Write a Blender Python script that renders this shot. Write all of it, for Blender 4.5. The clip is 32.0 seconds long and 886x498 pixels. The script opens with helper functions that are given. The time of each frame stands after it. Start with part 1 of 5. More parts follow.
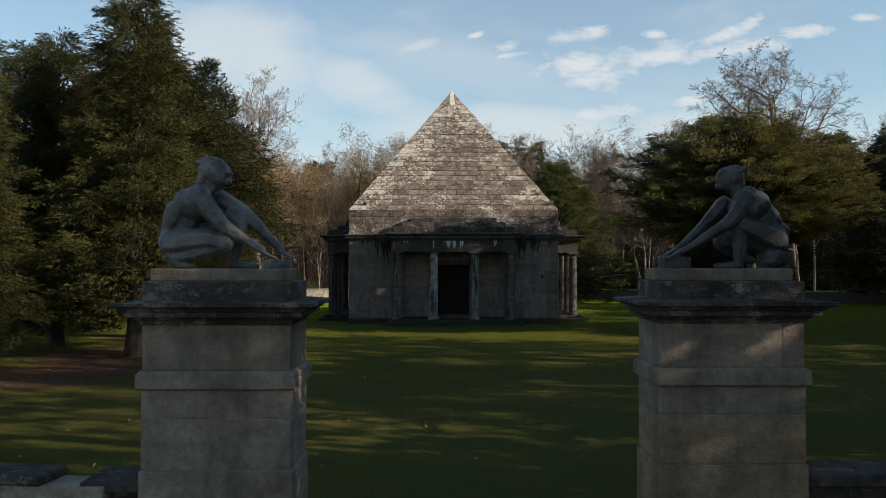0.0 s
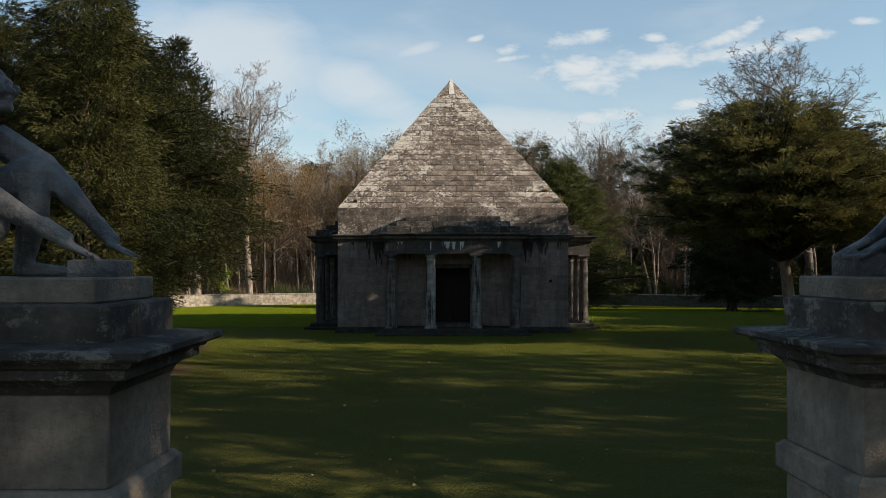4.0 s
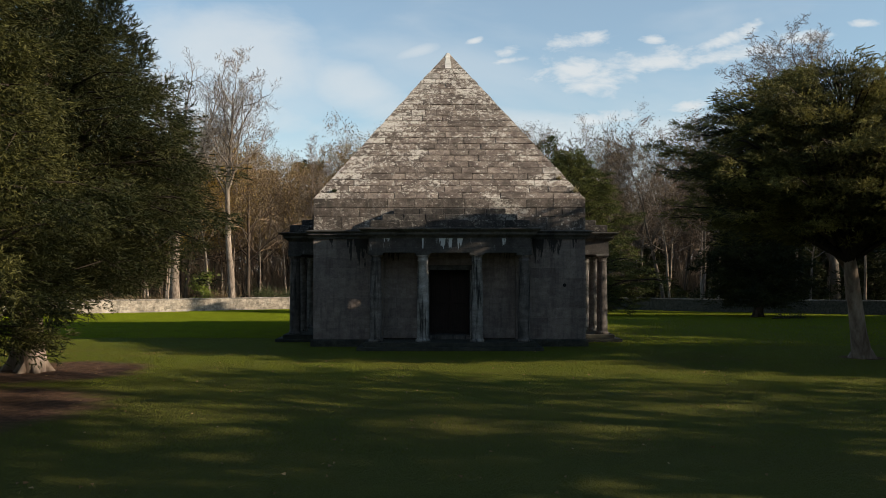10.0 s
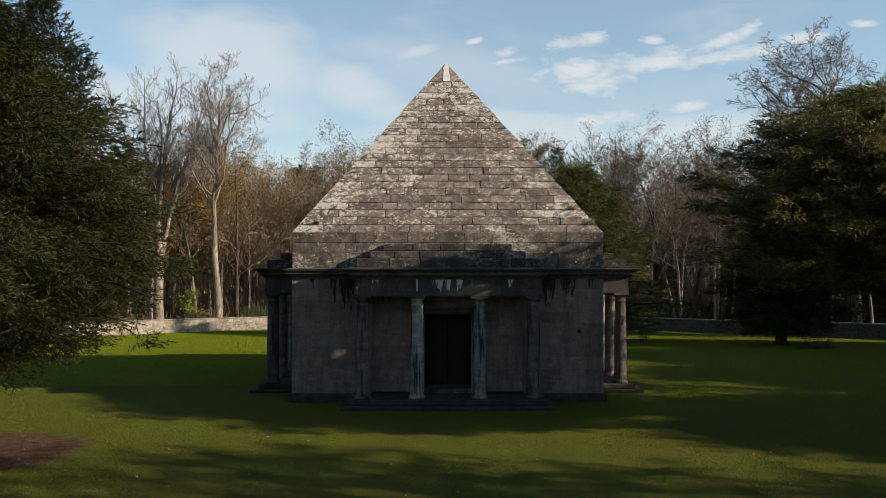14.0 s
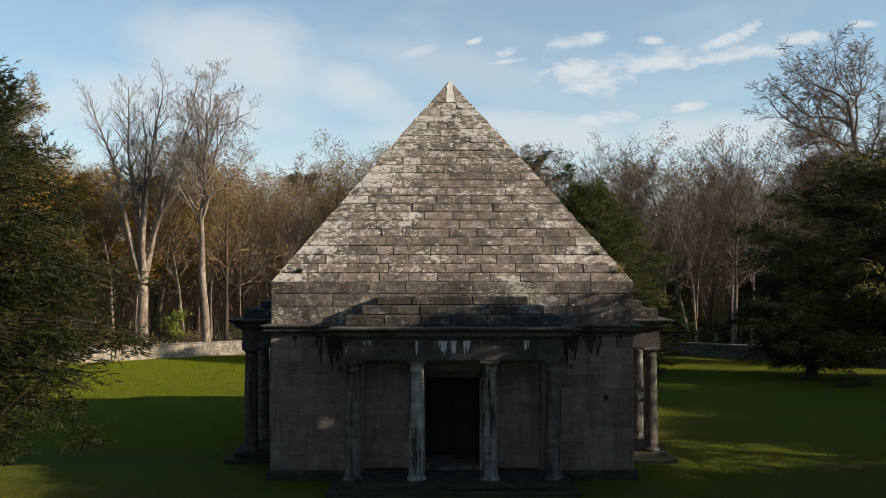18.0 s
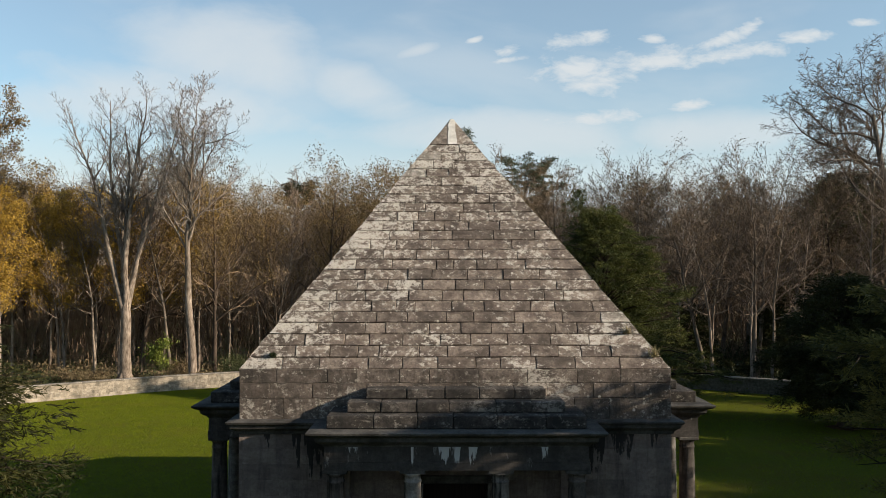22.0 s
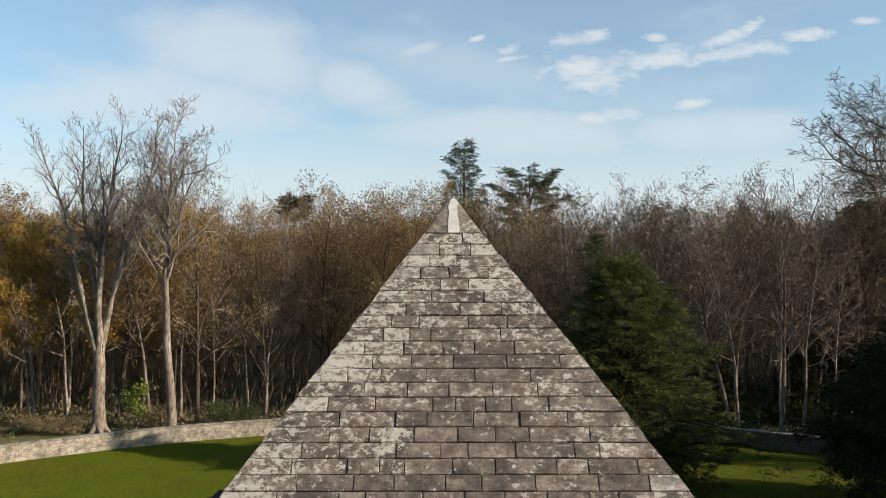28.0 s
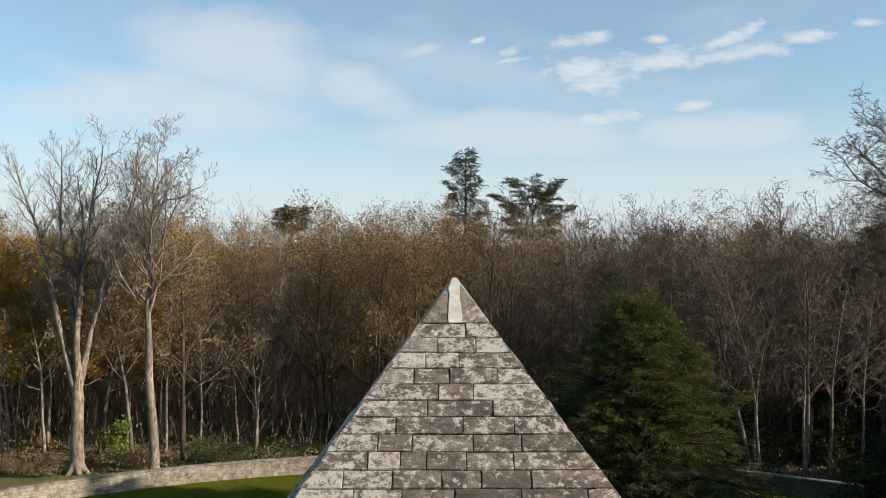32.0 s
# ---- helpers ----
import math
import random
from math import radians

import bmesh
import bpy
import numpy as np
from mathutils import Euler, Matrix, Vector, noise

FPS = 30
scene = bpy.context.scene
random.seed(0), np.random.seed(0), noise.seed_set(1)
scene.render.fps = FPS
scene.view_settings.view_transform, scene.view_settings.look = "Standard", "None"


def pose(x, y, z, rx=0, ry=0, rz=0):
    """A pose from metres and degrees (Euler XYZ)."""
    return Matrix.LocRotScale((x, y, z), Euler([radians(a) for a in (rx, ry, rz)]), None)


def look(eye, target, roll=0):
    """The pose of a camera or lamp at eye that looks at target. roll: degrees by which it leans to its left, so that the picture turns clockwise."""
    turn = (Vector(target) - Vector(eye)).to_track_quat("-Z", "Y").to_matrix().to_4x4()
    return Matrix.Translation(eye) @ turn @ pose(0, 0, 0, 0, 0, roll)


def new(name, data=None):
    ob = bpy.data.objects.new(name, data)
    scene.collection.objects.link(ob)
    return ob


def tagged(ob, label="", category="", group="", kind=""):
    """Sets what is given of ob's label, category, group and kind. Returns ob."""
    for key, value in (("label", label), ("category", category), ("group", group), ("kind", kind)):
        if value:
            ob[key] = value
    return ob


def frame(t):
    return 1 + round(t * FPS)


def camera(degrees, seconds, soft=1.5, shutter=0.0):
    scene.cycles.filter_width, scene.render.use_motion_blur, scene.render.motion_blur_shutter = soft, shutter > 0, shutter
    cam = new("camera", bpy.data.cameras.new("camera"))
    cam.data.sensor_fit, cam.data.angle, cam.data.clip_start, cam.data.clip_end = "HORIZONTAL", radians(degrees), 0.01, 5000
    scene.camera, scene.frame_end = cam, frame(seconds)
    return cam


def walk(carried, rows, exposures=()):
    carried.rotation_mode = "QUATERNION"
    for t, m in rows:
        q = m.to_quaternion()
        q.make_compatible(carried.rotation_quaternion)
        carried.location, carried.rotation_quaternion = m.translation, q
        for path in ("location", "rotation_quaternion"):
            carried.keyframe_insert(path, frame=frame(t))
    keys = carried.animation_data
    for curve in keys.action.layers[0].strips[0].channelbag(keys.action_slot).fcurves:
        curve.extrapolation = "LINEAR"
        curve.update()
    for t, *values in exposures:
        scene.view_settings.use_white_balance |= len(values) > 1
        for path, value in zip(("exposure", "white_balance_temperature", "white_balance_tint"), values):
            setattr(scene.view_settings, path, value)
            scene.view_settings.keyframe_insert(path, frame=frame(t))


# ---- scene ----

# ================= camera =================
cam = camera(57.2, 32.0, soft=0.8)
ROWS = [
    (0.0, -0.779, -44.631, 3.254, -0.248, 1.073),
    (1.0, -0.784, -43.630, 3.252, -0.250, 1.181),
    (2.0, -0.772, -42.590, 3.260, -0.250, 1.224),
    (3.0, -0.734, -41.555, 3.256, -0.238, 1.261),
    (6.0, -0.558, -38.486, 3.268, -0.240, 1.385),
    (7.0, -0.546, -37.464, 3.260, -0.234, 1.428),
    (8.0, -0.535, -36.436, 3.252, -0.250, 1.459),
    (9.0, -0.508, -35.408, 3.251, -0.288, 1.467),
    (10.0, -0.463, -34.346, 3.245, -0.312, 1.436),
    (11.0, -0.416, -33.260, 3.288, -0.320, 1.375),
    (11.5, -0.392, -32.720, 3.500, -0.320, 1.375),
    (12.0, -0.370, -32.180, 3.810, -0.317, 1.396),
    (13.0, -0.352, -31.118, 4.431, -0.320, 1.457),
    (14.0, -0.348, -30.067, 4.851, -0.331, 1.460),
    (17.0, -0.440, -26.884, 6.054, -0.336, 1.499),
    (18.0, -0.457, -25.843, 6.616, -0.347, 1.479),
    (19.0, -0.458, -24.791, 7.185, -0.350, 1.453),
    (20.0, -0.459, -23.713, 7.739, -0.339, 1.432),
    (21.0, -0.453, -22.671, 8.317, -0.326, 1.407),
    (22.0, -0.451, -21.728, 8.912, -0.316, 1.384),
    (23.0, -0.447, -20.815, 9.536, -0.315, 1.360),
    (24.0, -0.434, -19.890, 10.110, -0.285, 1.371),
    (25.0, -0.403, -18.976, 10.612, -0.264, 1.370),
    (28.0, -0.340, -16.280, 12.114, -0.170, 1.300),
    (29.0, -0.343, -15.395, 12.654, -0.165, 1.319),
    (30.0, -0.339, -14.477, 13.156, -0.146, 1.347),
    (31.0, -0.320, -13.507, 13.659, -0.128, 1.374),
    (32.0, -0.286, -12.457, 14.174, -0.091, 1.413),
]
walk(cam, [(t, pose(x, y, z, 90 + pitch, 0, yaw)) for t, x, y, z, yaw, pitch in ROWS],
     exposures=((0.0, 0.585, 6500, 10), (24.5, 0.585, 6500, 10), (28.0, 0.585, 6260, 10), (32.0, 0.585, 6200, 10)))

# ================= sun, sky =================
SUN_ELEV, SUN_DIR = 21.0, Vector((0.953, -0.302, 0))       # towards the sun, level part
to_sun = Vector((SUN_DIR.x * math.cos(radians(SUN_ELEV)), SUN_DIR.y * math.cos(radians(SUN_ELEV)), math.sin(radians(SUN_ELEV))))
sun_data = bpy.data.lights.new("sun", "SUN")
sun_data.energy, sun_data.angle, sun_data.color = 5.5, radians(0.55), (1.0, 0.84, 0.66)
sun = new("sun", sun_data)
sun.matrix_world = look((60, -20, 40), Vector((60, -20, 40)) - to_sun)

world = bpy.data.worlds.new("sky")
scene.world = world
world.use_nodes = True
wt = world.node_tree
wn = wt.nodes
wn.clear()


sky = wn.new("ShaderNodeTexSky")
sky.sky_type, sky.sun_disc = "NISHITA", False
sky.sun_elevation, sky.sun_rotation = radians(SUN_ELEV), math.atan2(SUN_DIR.x, SUN_DIR.y)
sky.air_density, sky.dust_density, sky.ozone_density = 1.0, 0.6, 1.6
coord = wn.new("ShaderNodeTexCoord")
sep = wn.new("ShaderNodeSeparateXYZ")
wt.links.new(coord.outputs["Generated"], sep.inputs[0])


def wmath(op, a, b=None, c=None, clamp=False):
    n = wn.new("ShaderNodeMath")
    n.operation, n.use_clamp = op, clamp
    for i, v in enumerate((a, b, c)):
        if v is None:
            continue
        if isinstance(v, (int, float)):
            n.inputs[i].default_value = v
        else:
            wt.links.new(v, n.inputs[i])
    return n.outputs[0]


# clouds, placed by the view's direction: sideways and upward slope
ahead = wmath("MAXIMUM", wmath("ABSOLUTE", sep.outputs["Y"]), 0.05)
su, sv = wmath("DIVIDE", sep.outputs["X"], ahead), wmath("DIVIDE", sep.outputs["Z"], ahead)
comb = wn.new("ShaderNodeCombineXYZ")
wt.links.new(su, comb.inputs[0]), wt.links.new(sv, comb.inputs[1])


def wnoise(scale, detail, rough, offset, stretch=(1, 1, 1), turn=0.0):
    m = wn.new("ShaderNodeMapping")
    m.inputs["Location"].default_value, m.inputs["Scale"].default_value = offset, stretch
    m.inputs["Rotation"].default_value = (0, 0, radians(turn))
    wt.links.new(comb.outputs[0], m.inputs["Vector"])
    n = wn.new("ShaderNodeTexNoise")
    n.inputs["Scale"].default_value, n.inputs["Detail"].default_value, n.inputs["Roughness"].default_value = scale, detail, rough
    n.inputs["Distortion"].default_value = 0.3
    wt.links.new(m.outputs[0], n.inputs["Vector"])
    return n.outputs["Fac"]


def wramp(v, lo, hi):
    n = wn.new("ShaderNodeMapRange")
    n.interpolation_type = "SMOOTHSTEP"
    n.inputs["From Min"].default_value, n.inputs["From Max"].default_value = lo, hi
    wt.links.new(v, n.inputs["Value"])
    return n.outputs["Result"]


def bank(u, v, wu, wv, tilt=0.0):
    """A soft cloud bank about one direction."""
    c, s = math.cos(radians(tilt)), math.sin(radians(tilt))
    du, dv = wmath("SUBTRACT", su, u), wmath("SUBTRACT", sv, v)
    a = wmath("DIVIDE", wmath("ADD", wmath("MULTIPLY", du, c), wmath("MULTIPLY", dv, s)), wu)
    b = wmath("DIVIDE", wmath("SUBTRACT", wmath("MULTIPLY", dv, c), wmath("MULTIPLY", du, s)), wv)
    return wmath("POWER", 2.718, wmath("MULTIPLY", wmath("ADD", wmath("MULTIPLY", a, a), wmath("MULTIPLY", b, b)), -1.0))


def banks(rows):
    total = None
    for row in rows:
        q = bank(*row)
        total = q if total is None else wmath("MAXIMUM", total, q)
    return total


veil = banks(((-0.24, 0.265, 0.20, 0.075, -8), (-0.10, 0.225, 0.12, 0.05, -22), (-0.36, 0.20, 0.24, 0.07), (0.10, 0.165, 0.30, 0.045), (0.34, 0.17, 0.25, 0.04), (-0.03, 0.268, 0.05, 0.014, 14)))
veil = wramp(wmath("ADD", wmath("MULTIPLY", veil, 0.85), wmath("MULTIPLY", wmath("SUBTRACT", wnoise(5.0, 7, 0.58, (0.3, 0.8, 0), (1, 1.7, 1), -12), 0.5), 1.1)), 0.12, 0.90)
puffs = banks(((0.178, 0.283, 0.046, 0.015, 6), (0.085, 0.270, 0.022, 0.011, 18), (0.083, 0.258, 0.030, 0.006, 8), (0.046, 0.284, 0.016, 0.005, 16), (0.180, 0.243, 0.085, 0.028, 6), (0.18, 0.225, 0.055, 0.016, -4), (0.29, 0.260, 0.100, 0.019, 8), (0.37, 0.268, 0.090, 0.014, 6), (0.385, 0.297, 0.028, 0.012, 30), (0.345, 0.280, 0.060, 0.013, 22), (0.45, 0.288, 0.045, 0.011, 4), (0.268, 0.286, 0.020, 0.007, 0), (0.19, 0.186, 0.080, 0.016, 6), (0.31, 0.202, 0.045, 0.010, 8), (0.53, 0.305, 0.03, 0.006, 0)))
puffs = wramp(wmath("ADD", puffs, wmath("MULTIPLY", wmath("SUBTRACT", wnoise(22.0, 8, 0.64, (4.2, 1.3, 0), (1.0, 2.2, 1), -14), 0.5), 1.9)), 0.16, 1.20)
wisps = wmath("ADD", wmath("MULTIPLY", wramp(wnoise(2.2, 5, 0.55, (7.7, 2.4, 0), (1, 2.2, 1), -8), 0.50, 0.72), 0.28), 0.20)
low = wramp(sep.outputs["Z"], 0.26, 0.04)
cloud = wmath("MAXIMUM", wmath("MULTIPLY", veil, 0.76), wmath("MULTIPLY", puffs, 0.94))
overhead = wramp(sep.outputs["Z"], 0.75, 0.36)                # the cloud thins out to clear blue overhead
cloud = wmath("MULTIPLY", wmath("MAXIMUM", cloud, wisps), overhead)
cloud = wmath("MAXIMUM", cloud, wmath("MULTIPLY", low, 0.85), clamp=True)
blue = wn.new("ShaderNodeMix")
blue.data_type, blue.blend_type = "RGBA", "MULTIPLY"
blue.inputs["Factor"].default_value = 1.0
blue.inputs["B"].default_value = (0.93, 1.09, 1.07, 1)
wt.links.new(sky.outputs[0], blue.inputs["A"])
mix = wn.new("ShaderNodeMix")
mix.data_type = "RGBA"
wt.links.new(cloud, mix.inputs["Factor"])
wt.links.new(blue.outputs["Result"], mix.inputs["A"])
mix.inputs["B"].default_value = (4.9, 5.15, 5.25, 1)
bg = wn.new("ShaderNodeBackground")
bg.inputs["Strength"].default_value = 0.10
out = wn.new("ShaderNodeOutputWorld")
wt.links.new(mix.outputs["Result"], bg.inputs["Color"])
wt.links.new(bg.outputs[0], out.inputs["Surface"])


# ================= materials =================
class Mat:
    """A small builder of node materials."""

    def __init__(self, name, rough=0.9, spec=0.25):
        self.m = bpy.data.materials.new(name)
        self.m.use_nodes = True
        self.t = self.m.node_tree
        self.n = self.t.nodes
        self.b = self.n["Principled BSDF"]
        self.b.inputs["Roughness"].default_value = rough
        self.b.inputs["Specular IOR Level"].default_value = spec
        self.pos = None

    def link(self, a, b):
        self.t.links.new(a, b)

    def coords(self, which="world"):
        if which == "object":
            n = self.n.new("ShaderNodeTexCoord")
            return n.outputs["Object"]
        n = self.n.new("ShaderNodeNewGeometry")
        return n.outputs["Position"]

    def noise(self, scale, detail=4, rough=0.55, stretch=(1, 1, 1), where="world", offset=(0, 0, 0), shift=None):
        m = self.n.new("ShaderNodeMapping")
        m.inputs["Scale"].default_value, m.inputs["Location"].default_value = stretch, offset
        self.link(self.coords(where), m.inputs["Vector"])
        v = m.outputs[0]
        if shift is not None:
            a = self.n.new("ShaderNodeVectorMath")
            a.operation = "ADD"
            self.link(v, a.inputs[0]), self.link(shift, a.inputs[1])
            v = a.outputs[0]
        n = self.n.new("ShaderNodeTexNoise")
        n.inputs["Scale"].default_value, n.inputs["Detail"].default_value, n.inputs["Roughness"].default_value = scale, detail, rough
        self.link(v, n.inputs["Vector"])
        return n.outputs["Fac"]

    def ramp(self, v, lo, hi, a=0.0, b=1.0):
        n = self.n.new("ShaderNodeMapRange")
        n.inputs["From Min"].default_value, n.inputs["From Max"].default_value = lo, hi
        n.inputs["To Min"].default_value, n.inputs["To Max"].default_value = a, b
        self.link(v, n.inputs["Value"])
        return n.outputs["Result"]

    def math(self, op, a, b):
        n = self.n.new("ShaderNodeMath")
        n.operation = op
        for i, v in enumerate((a, b)):
            if isinstance(v, (int, float)):
                n.inputs[i].default_value = v
            else:
                self.link(v, n.inputs[i])
        return n.outputs[0]

    def mix(self, f, a, b, blend="MIX"):
        n = self.n.new("ShaderNodeMix")
        n.data_type, n.blend_type = "RGBA", blend
        for key, v in (("Factor", f), ("A", a), ("B", b)):
            if isinstance(v, tuple):
                n.inputs[key].default_value = (*v, 1)
            elif isinstance(v, (int, float)):
                n.inputs[key].default_value = v
            else:
                self.link(v, n.inputs[key])
        return n.outputs["Result"]

    def object_random(self):
        return self.n.new("ShaderNodeObjectInfo").outputs["Random"]

    def island_random(self):
        return self.n.new("ShaderNodeNewGeometry").outputs["Random Per Island"]

    def color(self, c):
        if isinstance(c, tuple):
            self.b.inputs["Base Color"].default_value = (*c, 1)
        else:
            self.link(c, self.b.inputs["Base Color"])
        return self

    def bump(self, h, strength=0.5, dist=0.02):
        n = self.n.new("ShaderNodeBump")
        n.inputs["Strength"].default_value, n.inputs["Distance"].default_value = strength, dist
        self.link(h, n.inputs["Height"])
        self.link(n.outputs[0], self.b.inputs["Normal"])
        return self


def stone(name, dark, pale, lichen=0.0, grime=0.0, per="object", runs=0.0, lime=0.0, speck=0.75, relief=0.9, high=0.0, drip=(), moss_shade=()):
    k = Mat(name, 0.93, 0.2)
    rnd = k.object_random() if per == "object" else k.island_random()
    off = k.n.new("ShaderNodeCombineXYZ")                      # each stone is cut from another place
    for i, q in enumerate((37.0, 23.0, 51.0)):
        k.link(k.math("MULTIPLY", rnd, q), off.inputs[i])
    c = k.mix(k.ramp(k.noise(2.3, 6, 0.65, (1, 1, 1.8), shift=off.outputs[0]), 0.36, 0.64), dark, pale)
    tone = k.ramp(rnd, 0, 1, 0.76 if speck > 0.5 else 0.82, 1.20 if speck > 0.5 else 1.10)
    grey = k.n.new("ShaderNodeCombineColor")
    for i in range(3):
        k.link(tone, grey.inputs[i])
    c = k.mix(1.0, c, grey.outputs[0], "MULTIPLY")
    c = k.mix(k.ramp(k.noise(13, 6, 0.72), 0.42, 0.66, 0.0, speck), c, tuple(v * 0.42 for v in dark))
    if lichen:
        c = k.mix(k.ramp(k.noise(1.5, 7, 0.72, shift=off.outputs[0], offset=(9, 2, 4)), 0.47, 0.60, 0, 0.74), c, (dark[0] * 0.46, dark[1] * 0.49, dark[2] * 0.50))
        zone = k.ramp(k.noise(0.75, 4, 0.6, offset=(3, 1, 7)), 0.44, 0.66, 0.16, 0.9)
        if high:                                                # lichen grows thicker towards the tip and the western hip
            spread = k.n.new("ShaderNodeSeparateXYZ")
            k.link(k.coords(), spread.inputs[0])
            hip = k.math("ADD", spread.outputs["X"], k.ramp(spread.outputs["Z"], 6.24, 14.0, 5.75, 0.0))
            hip = k.ramp(k.math("ADD", hip, k.math("MULTIPLY", k.noise(1.1, 4, 0.6), 2.0)), 4.2, 1.6)
            top = k.ramp(k.math("ADD", spread.outputs["Z"], k.math("MULTIPLY", k.noise(0.9, 4, 0.6, offset=(2, 2, 8)), 3.0)), 10.4, 13.4)
            zone = k.math("MAXIMUM", zone, k.math("MULTIPLY", k.math("MAXIMUM", hip, top), high))
        zone = k.math("MULTIPLY", zone, k.ramp(rnd, 0.0, 1.0, 0.55, 1.15))
        limit = k.ramp(zone, 0.0, 1.0, 0.60, 0.445)
        crust = k.noise(4.6, 10, 0.82, (1, 1, 1.5), shift=off.outputs[0])
        crust = k.math("MULTIPLY", k.ramp(k.math("SUBTRACT", crust, limit), 0.0, 0.035), 0.92)
        cell = k.n.new("ShaderNodeTexVoronoi")                  # round rosettes of several sizes
        cell.inputs["Scale"].default_value = 6.5
        k.link(k.coords(), cell.inputs["Vector"])
        tint = k.n.new("ShaderNodeSeparateColor")
        k.link(cell.outputs["Color"], tint.inputs[0])
        edge = k.math("ADD", cell.outputs["Distance"], k.math("MULTIPLY", k.noise(45, 3, 0.7), 0.16))
        size = k.math("ADD", k.math("MULTIPLY", tint.outputs[0], 0.38), k.math("MULTIPLY", zone, 0.10))
        dots = k.math("MULTIPLY", k.ramp(k.math("SUBTRACT", size, edge), 0.0, 0.07), k.ramp(tint.outputs[1], 0.35, 0.5, 0.0, 0.9))
        dots = k.math("MULTIPLY", dots, k.ramp(k.noise(0.6, 3, 0.5, offset=(8, 1, 1)), 0.40, 0.56, 0.15, 1.0))
        c = k.mix(k.math("MULTIPLY", k.math("MAXIMUM", crust, dots), lichen), c, k.mix(k.ramp(k.noise(30, 4, 0.7), 0.35, 0.65), (0.40, 0.37, 0.31), (0.64, 0.60, 0.53)))
    if grime:
        c = k.mix(k.ramp(k.noise(0.8, 5, 0.65, (2.2, 2.2, 0.5), offset=(4, 8, 1)), 0.46, 0.62, 0, grime), c, (0.018, 0.018, 0.017))
    if runs:
        c = k.mix(k.ramp(k.noise(2.2, 5, 0.6, (2.6, 2.6, 0.28), offset=(1, 5, 2)), 0.52, 0.66, 0, runs), c, (0.015, 0.015, 0.014))
    if lime:
        c = k.mix(k.ramp(k.noise(3.0, 5, 0.7, (1.5, 1.5, 0.6), offset=(2, 3, 9)), 0.615, 0.66, 0, lime), c, (0.45, 0.46, 0.45))
    if moss_shade:                                                    # moss, with the trees' shade painted into the colour, darker eastwards
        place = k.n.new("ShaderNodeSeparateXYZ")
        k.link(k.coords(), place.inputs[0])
        east_shade = k.math("ADD", k.ramp(place.outputs["X"], moss_shade[0], moss_shade[1]), k.math("MULTIPLY", k.math("SUBTRACT", k.noise(0.5, 5, 0.6), 0.5), 1.2))
        c = k.mix(k.ramp(east_shade, 0.35, 0.75, 0, 0.88), c, k.mix(k.ramp(k.noise(6, 5, 0.7), 0.4, 0.6), (0.030, 0.030, 0.020), (0.085, 0.080, 0.058)))
    if drip:                                                    # lime runs that hang from a joint at height drip[0]
        place = k.n.new("ShaderNodeSeparateXYZ")
        k.link(k.coords(), place.inputs[0])
        fall = k.math("SUBTRACT", drip[0], place.outputs["Z"])
        run = None
        for x, wide, far in drip[1]:
            here = k.math("SUBTRACT", 1.0, k.math("DIVIDE", k.math("ABSOLUTE", k.math("SUBTRACT", place.outputs["X"], x), 0.0), wide))
            here = k.math("MULTIPLY", k.ramp(here, 0.0, 0.45), far)
            run = here if run is None else k.math("MAXIMUM", run, here)
        run = k.math("MULTIPLY", run, k.ramp(k.noise(9.0, 4, 0.7, (1, 0.02, 0.12), offset=(6, 0, 0)), 0.36, 0.56))
        ragged = k.math("MULTIPLY", k.noise(16, 4, 0.7), 0.16)
        mask = k.ramp(k.math("SUBTRACT", k.math("SUBTRACT", run, fall), ragged), -0.06, 0.03)
        c = k.mix(k.math("MULTIPLY", mask, 0.9), c, drip[2])
    k.color(c)
    k.bump(k.math("ADD", k.noise(8, 7, 0.75), k.math("MULTIPLY", k.noise(50, 3, 0.6), 0.4)), relief, 0.045)
    return k.m


PYR = (0.126, 0.098, 0.081), (0.276, 0.230, 0.187)
M_PYRAMID = stone("weathered pyramid stone", *PYR, lichen=0.9, high=1.0, speck=0.6)
M_PYRAMID_REST = stone("weathered pyramid stone, far sides", *PYR, lichen=0.9, high=1.0, per="island")
M_HIP = stone("pale lichened hip stone", (0.27, 0.235, 0.195), (0.48, 0.44, 0.385), lichen=0.9, speck=0.5)
M_CAP = stone("dark lichened capstone", (0.15, 0.12, 0.10), (0.30, 0.26, 0.21), lichen=0.7)
M_ATTIC = stone("sooty attic stone", (0.120, 0.098, 0.082), (0.225, 0.188, 0.158), lichen=0.75, grime=0.55)
M_WALL = stone("grey ashlar", (0.165, 0.133, 0.117), (0.250, 0.208, 0.181), grime=0.30, runs=0.28, speck=0.35, relief=0.7, drip=(4.55, ((-3.72, 0.34, 1.25), (-4.22, 0.14, 1.0), (-5.0, 0.10, 0.5), (4.45, 0.34, 0.75), (3.75, 0.28, 1.1), (5.3, 0.12, 0.6), (-2.3, 0.5, 1.0), (2.3, 0.45, 0.9)), (0.020, 0.019, 0.018)))
M_TRIM = stone("blackened trim stone", (0.060, 0.057, 0.052), (0.115, 0.11, 0.10), grime=0.6, speck=0.5, relief=0.4)
M_FRIEZE = stone("blackened frieze stone", (0.056, 0.052, 0.047), (0.098, 0.090, 0.083), grime=0.5, lime=0.25, speck=0.5, relief=0.4, drip=(4.50, ((-0.30, 0.17, 0.50), (0.00, 0.12, 0.42), (0.40, 0.13, 0.50), (-2.56, 0.14, 0.30), (-1.1, 0.04, 0.5), (2.18, 0.10, 0.50)), (0.50, 0.51, 0.50)))
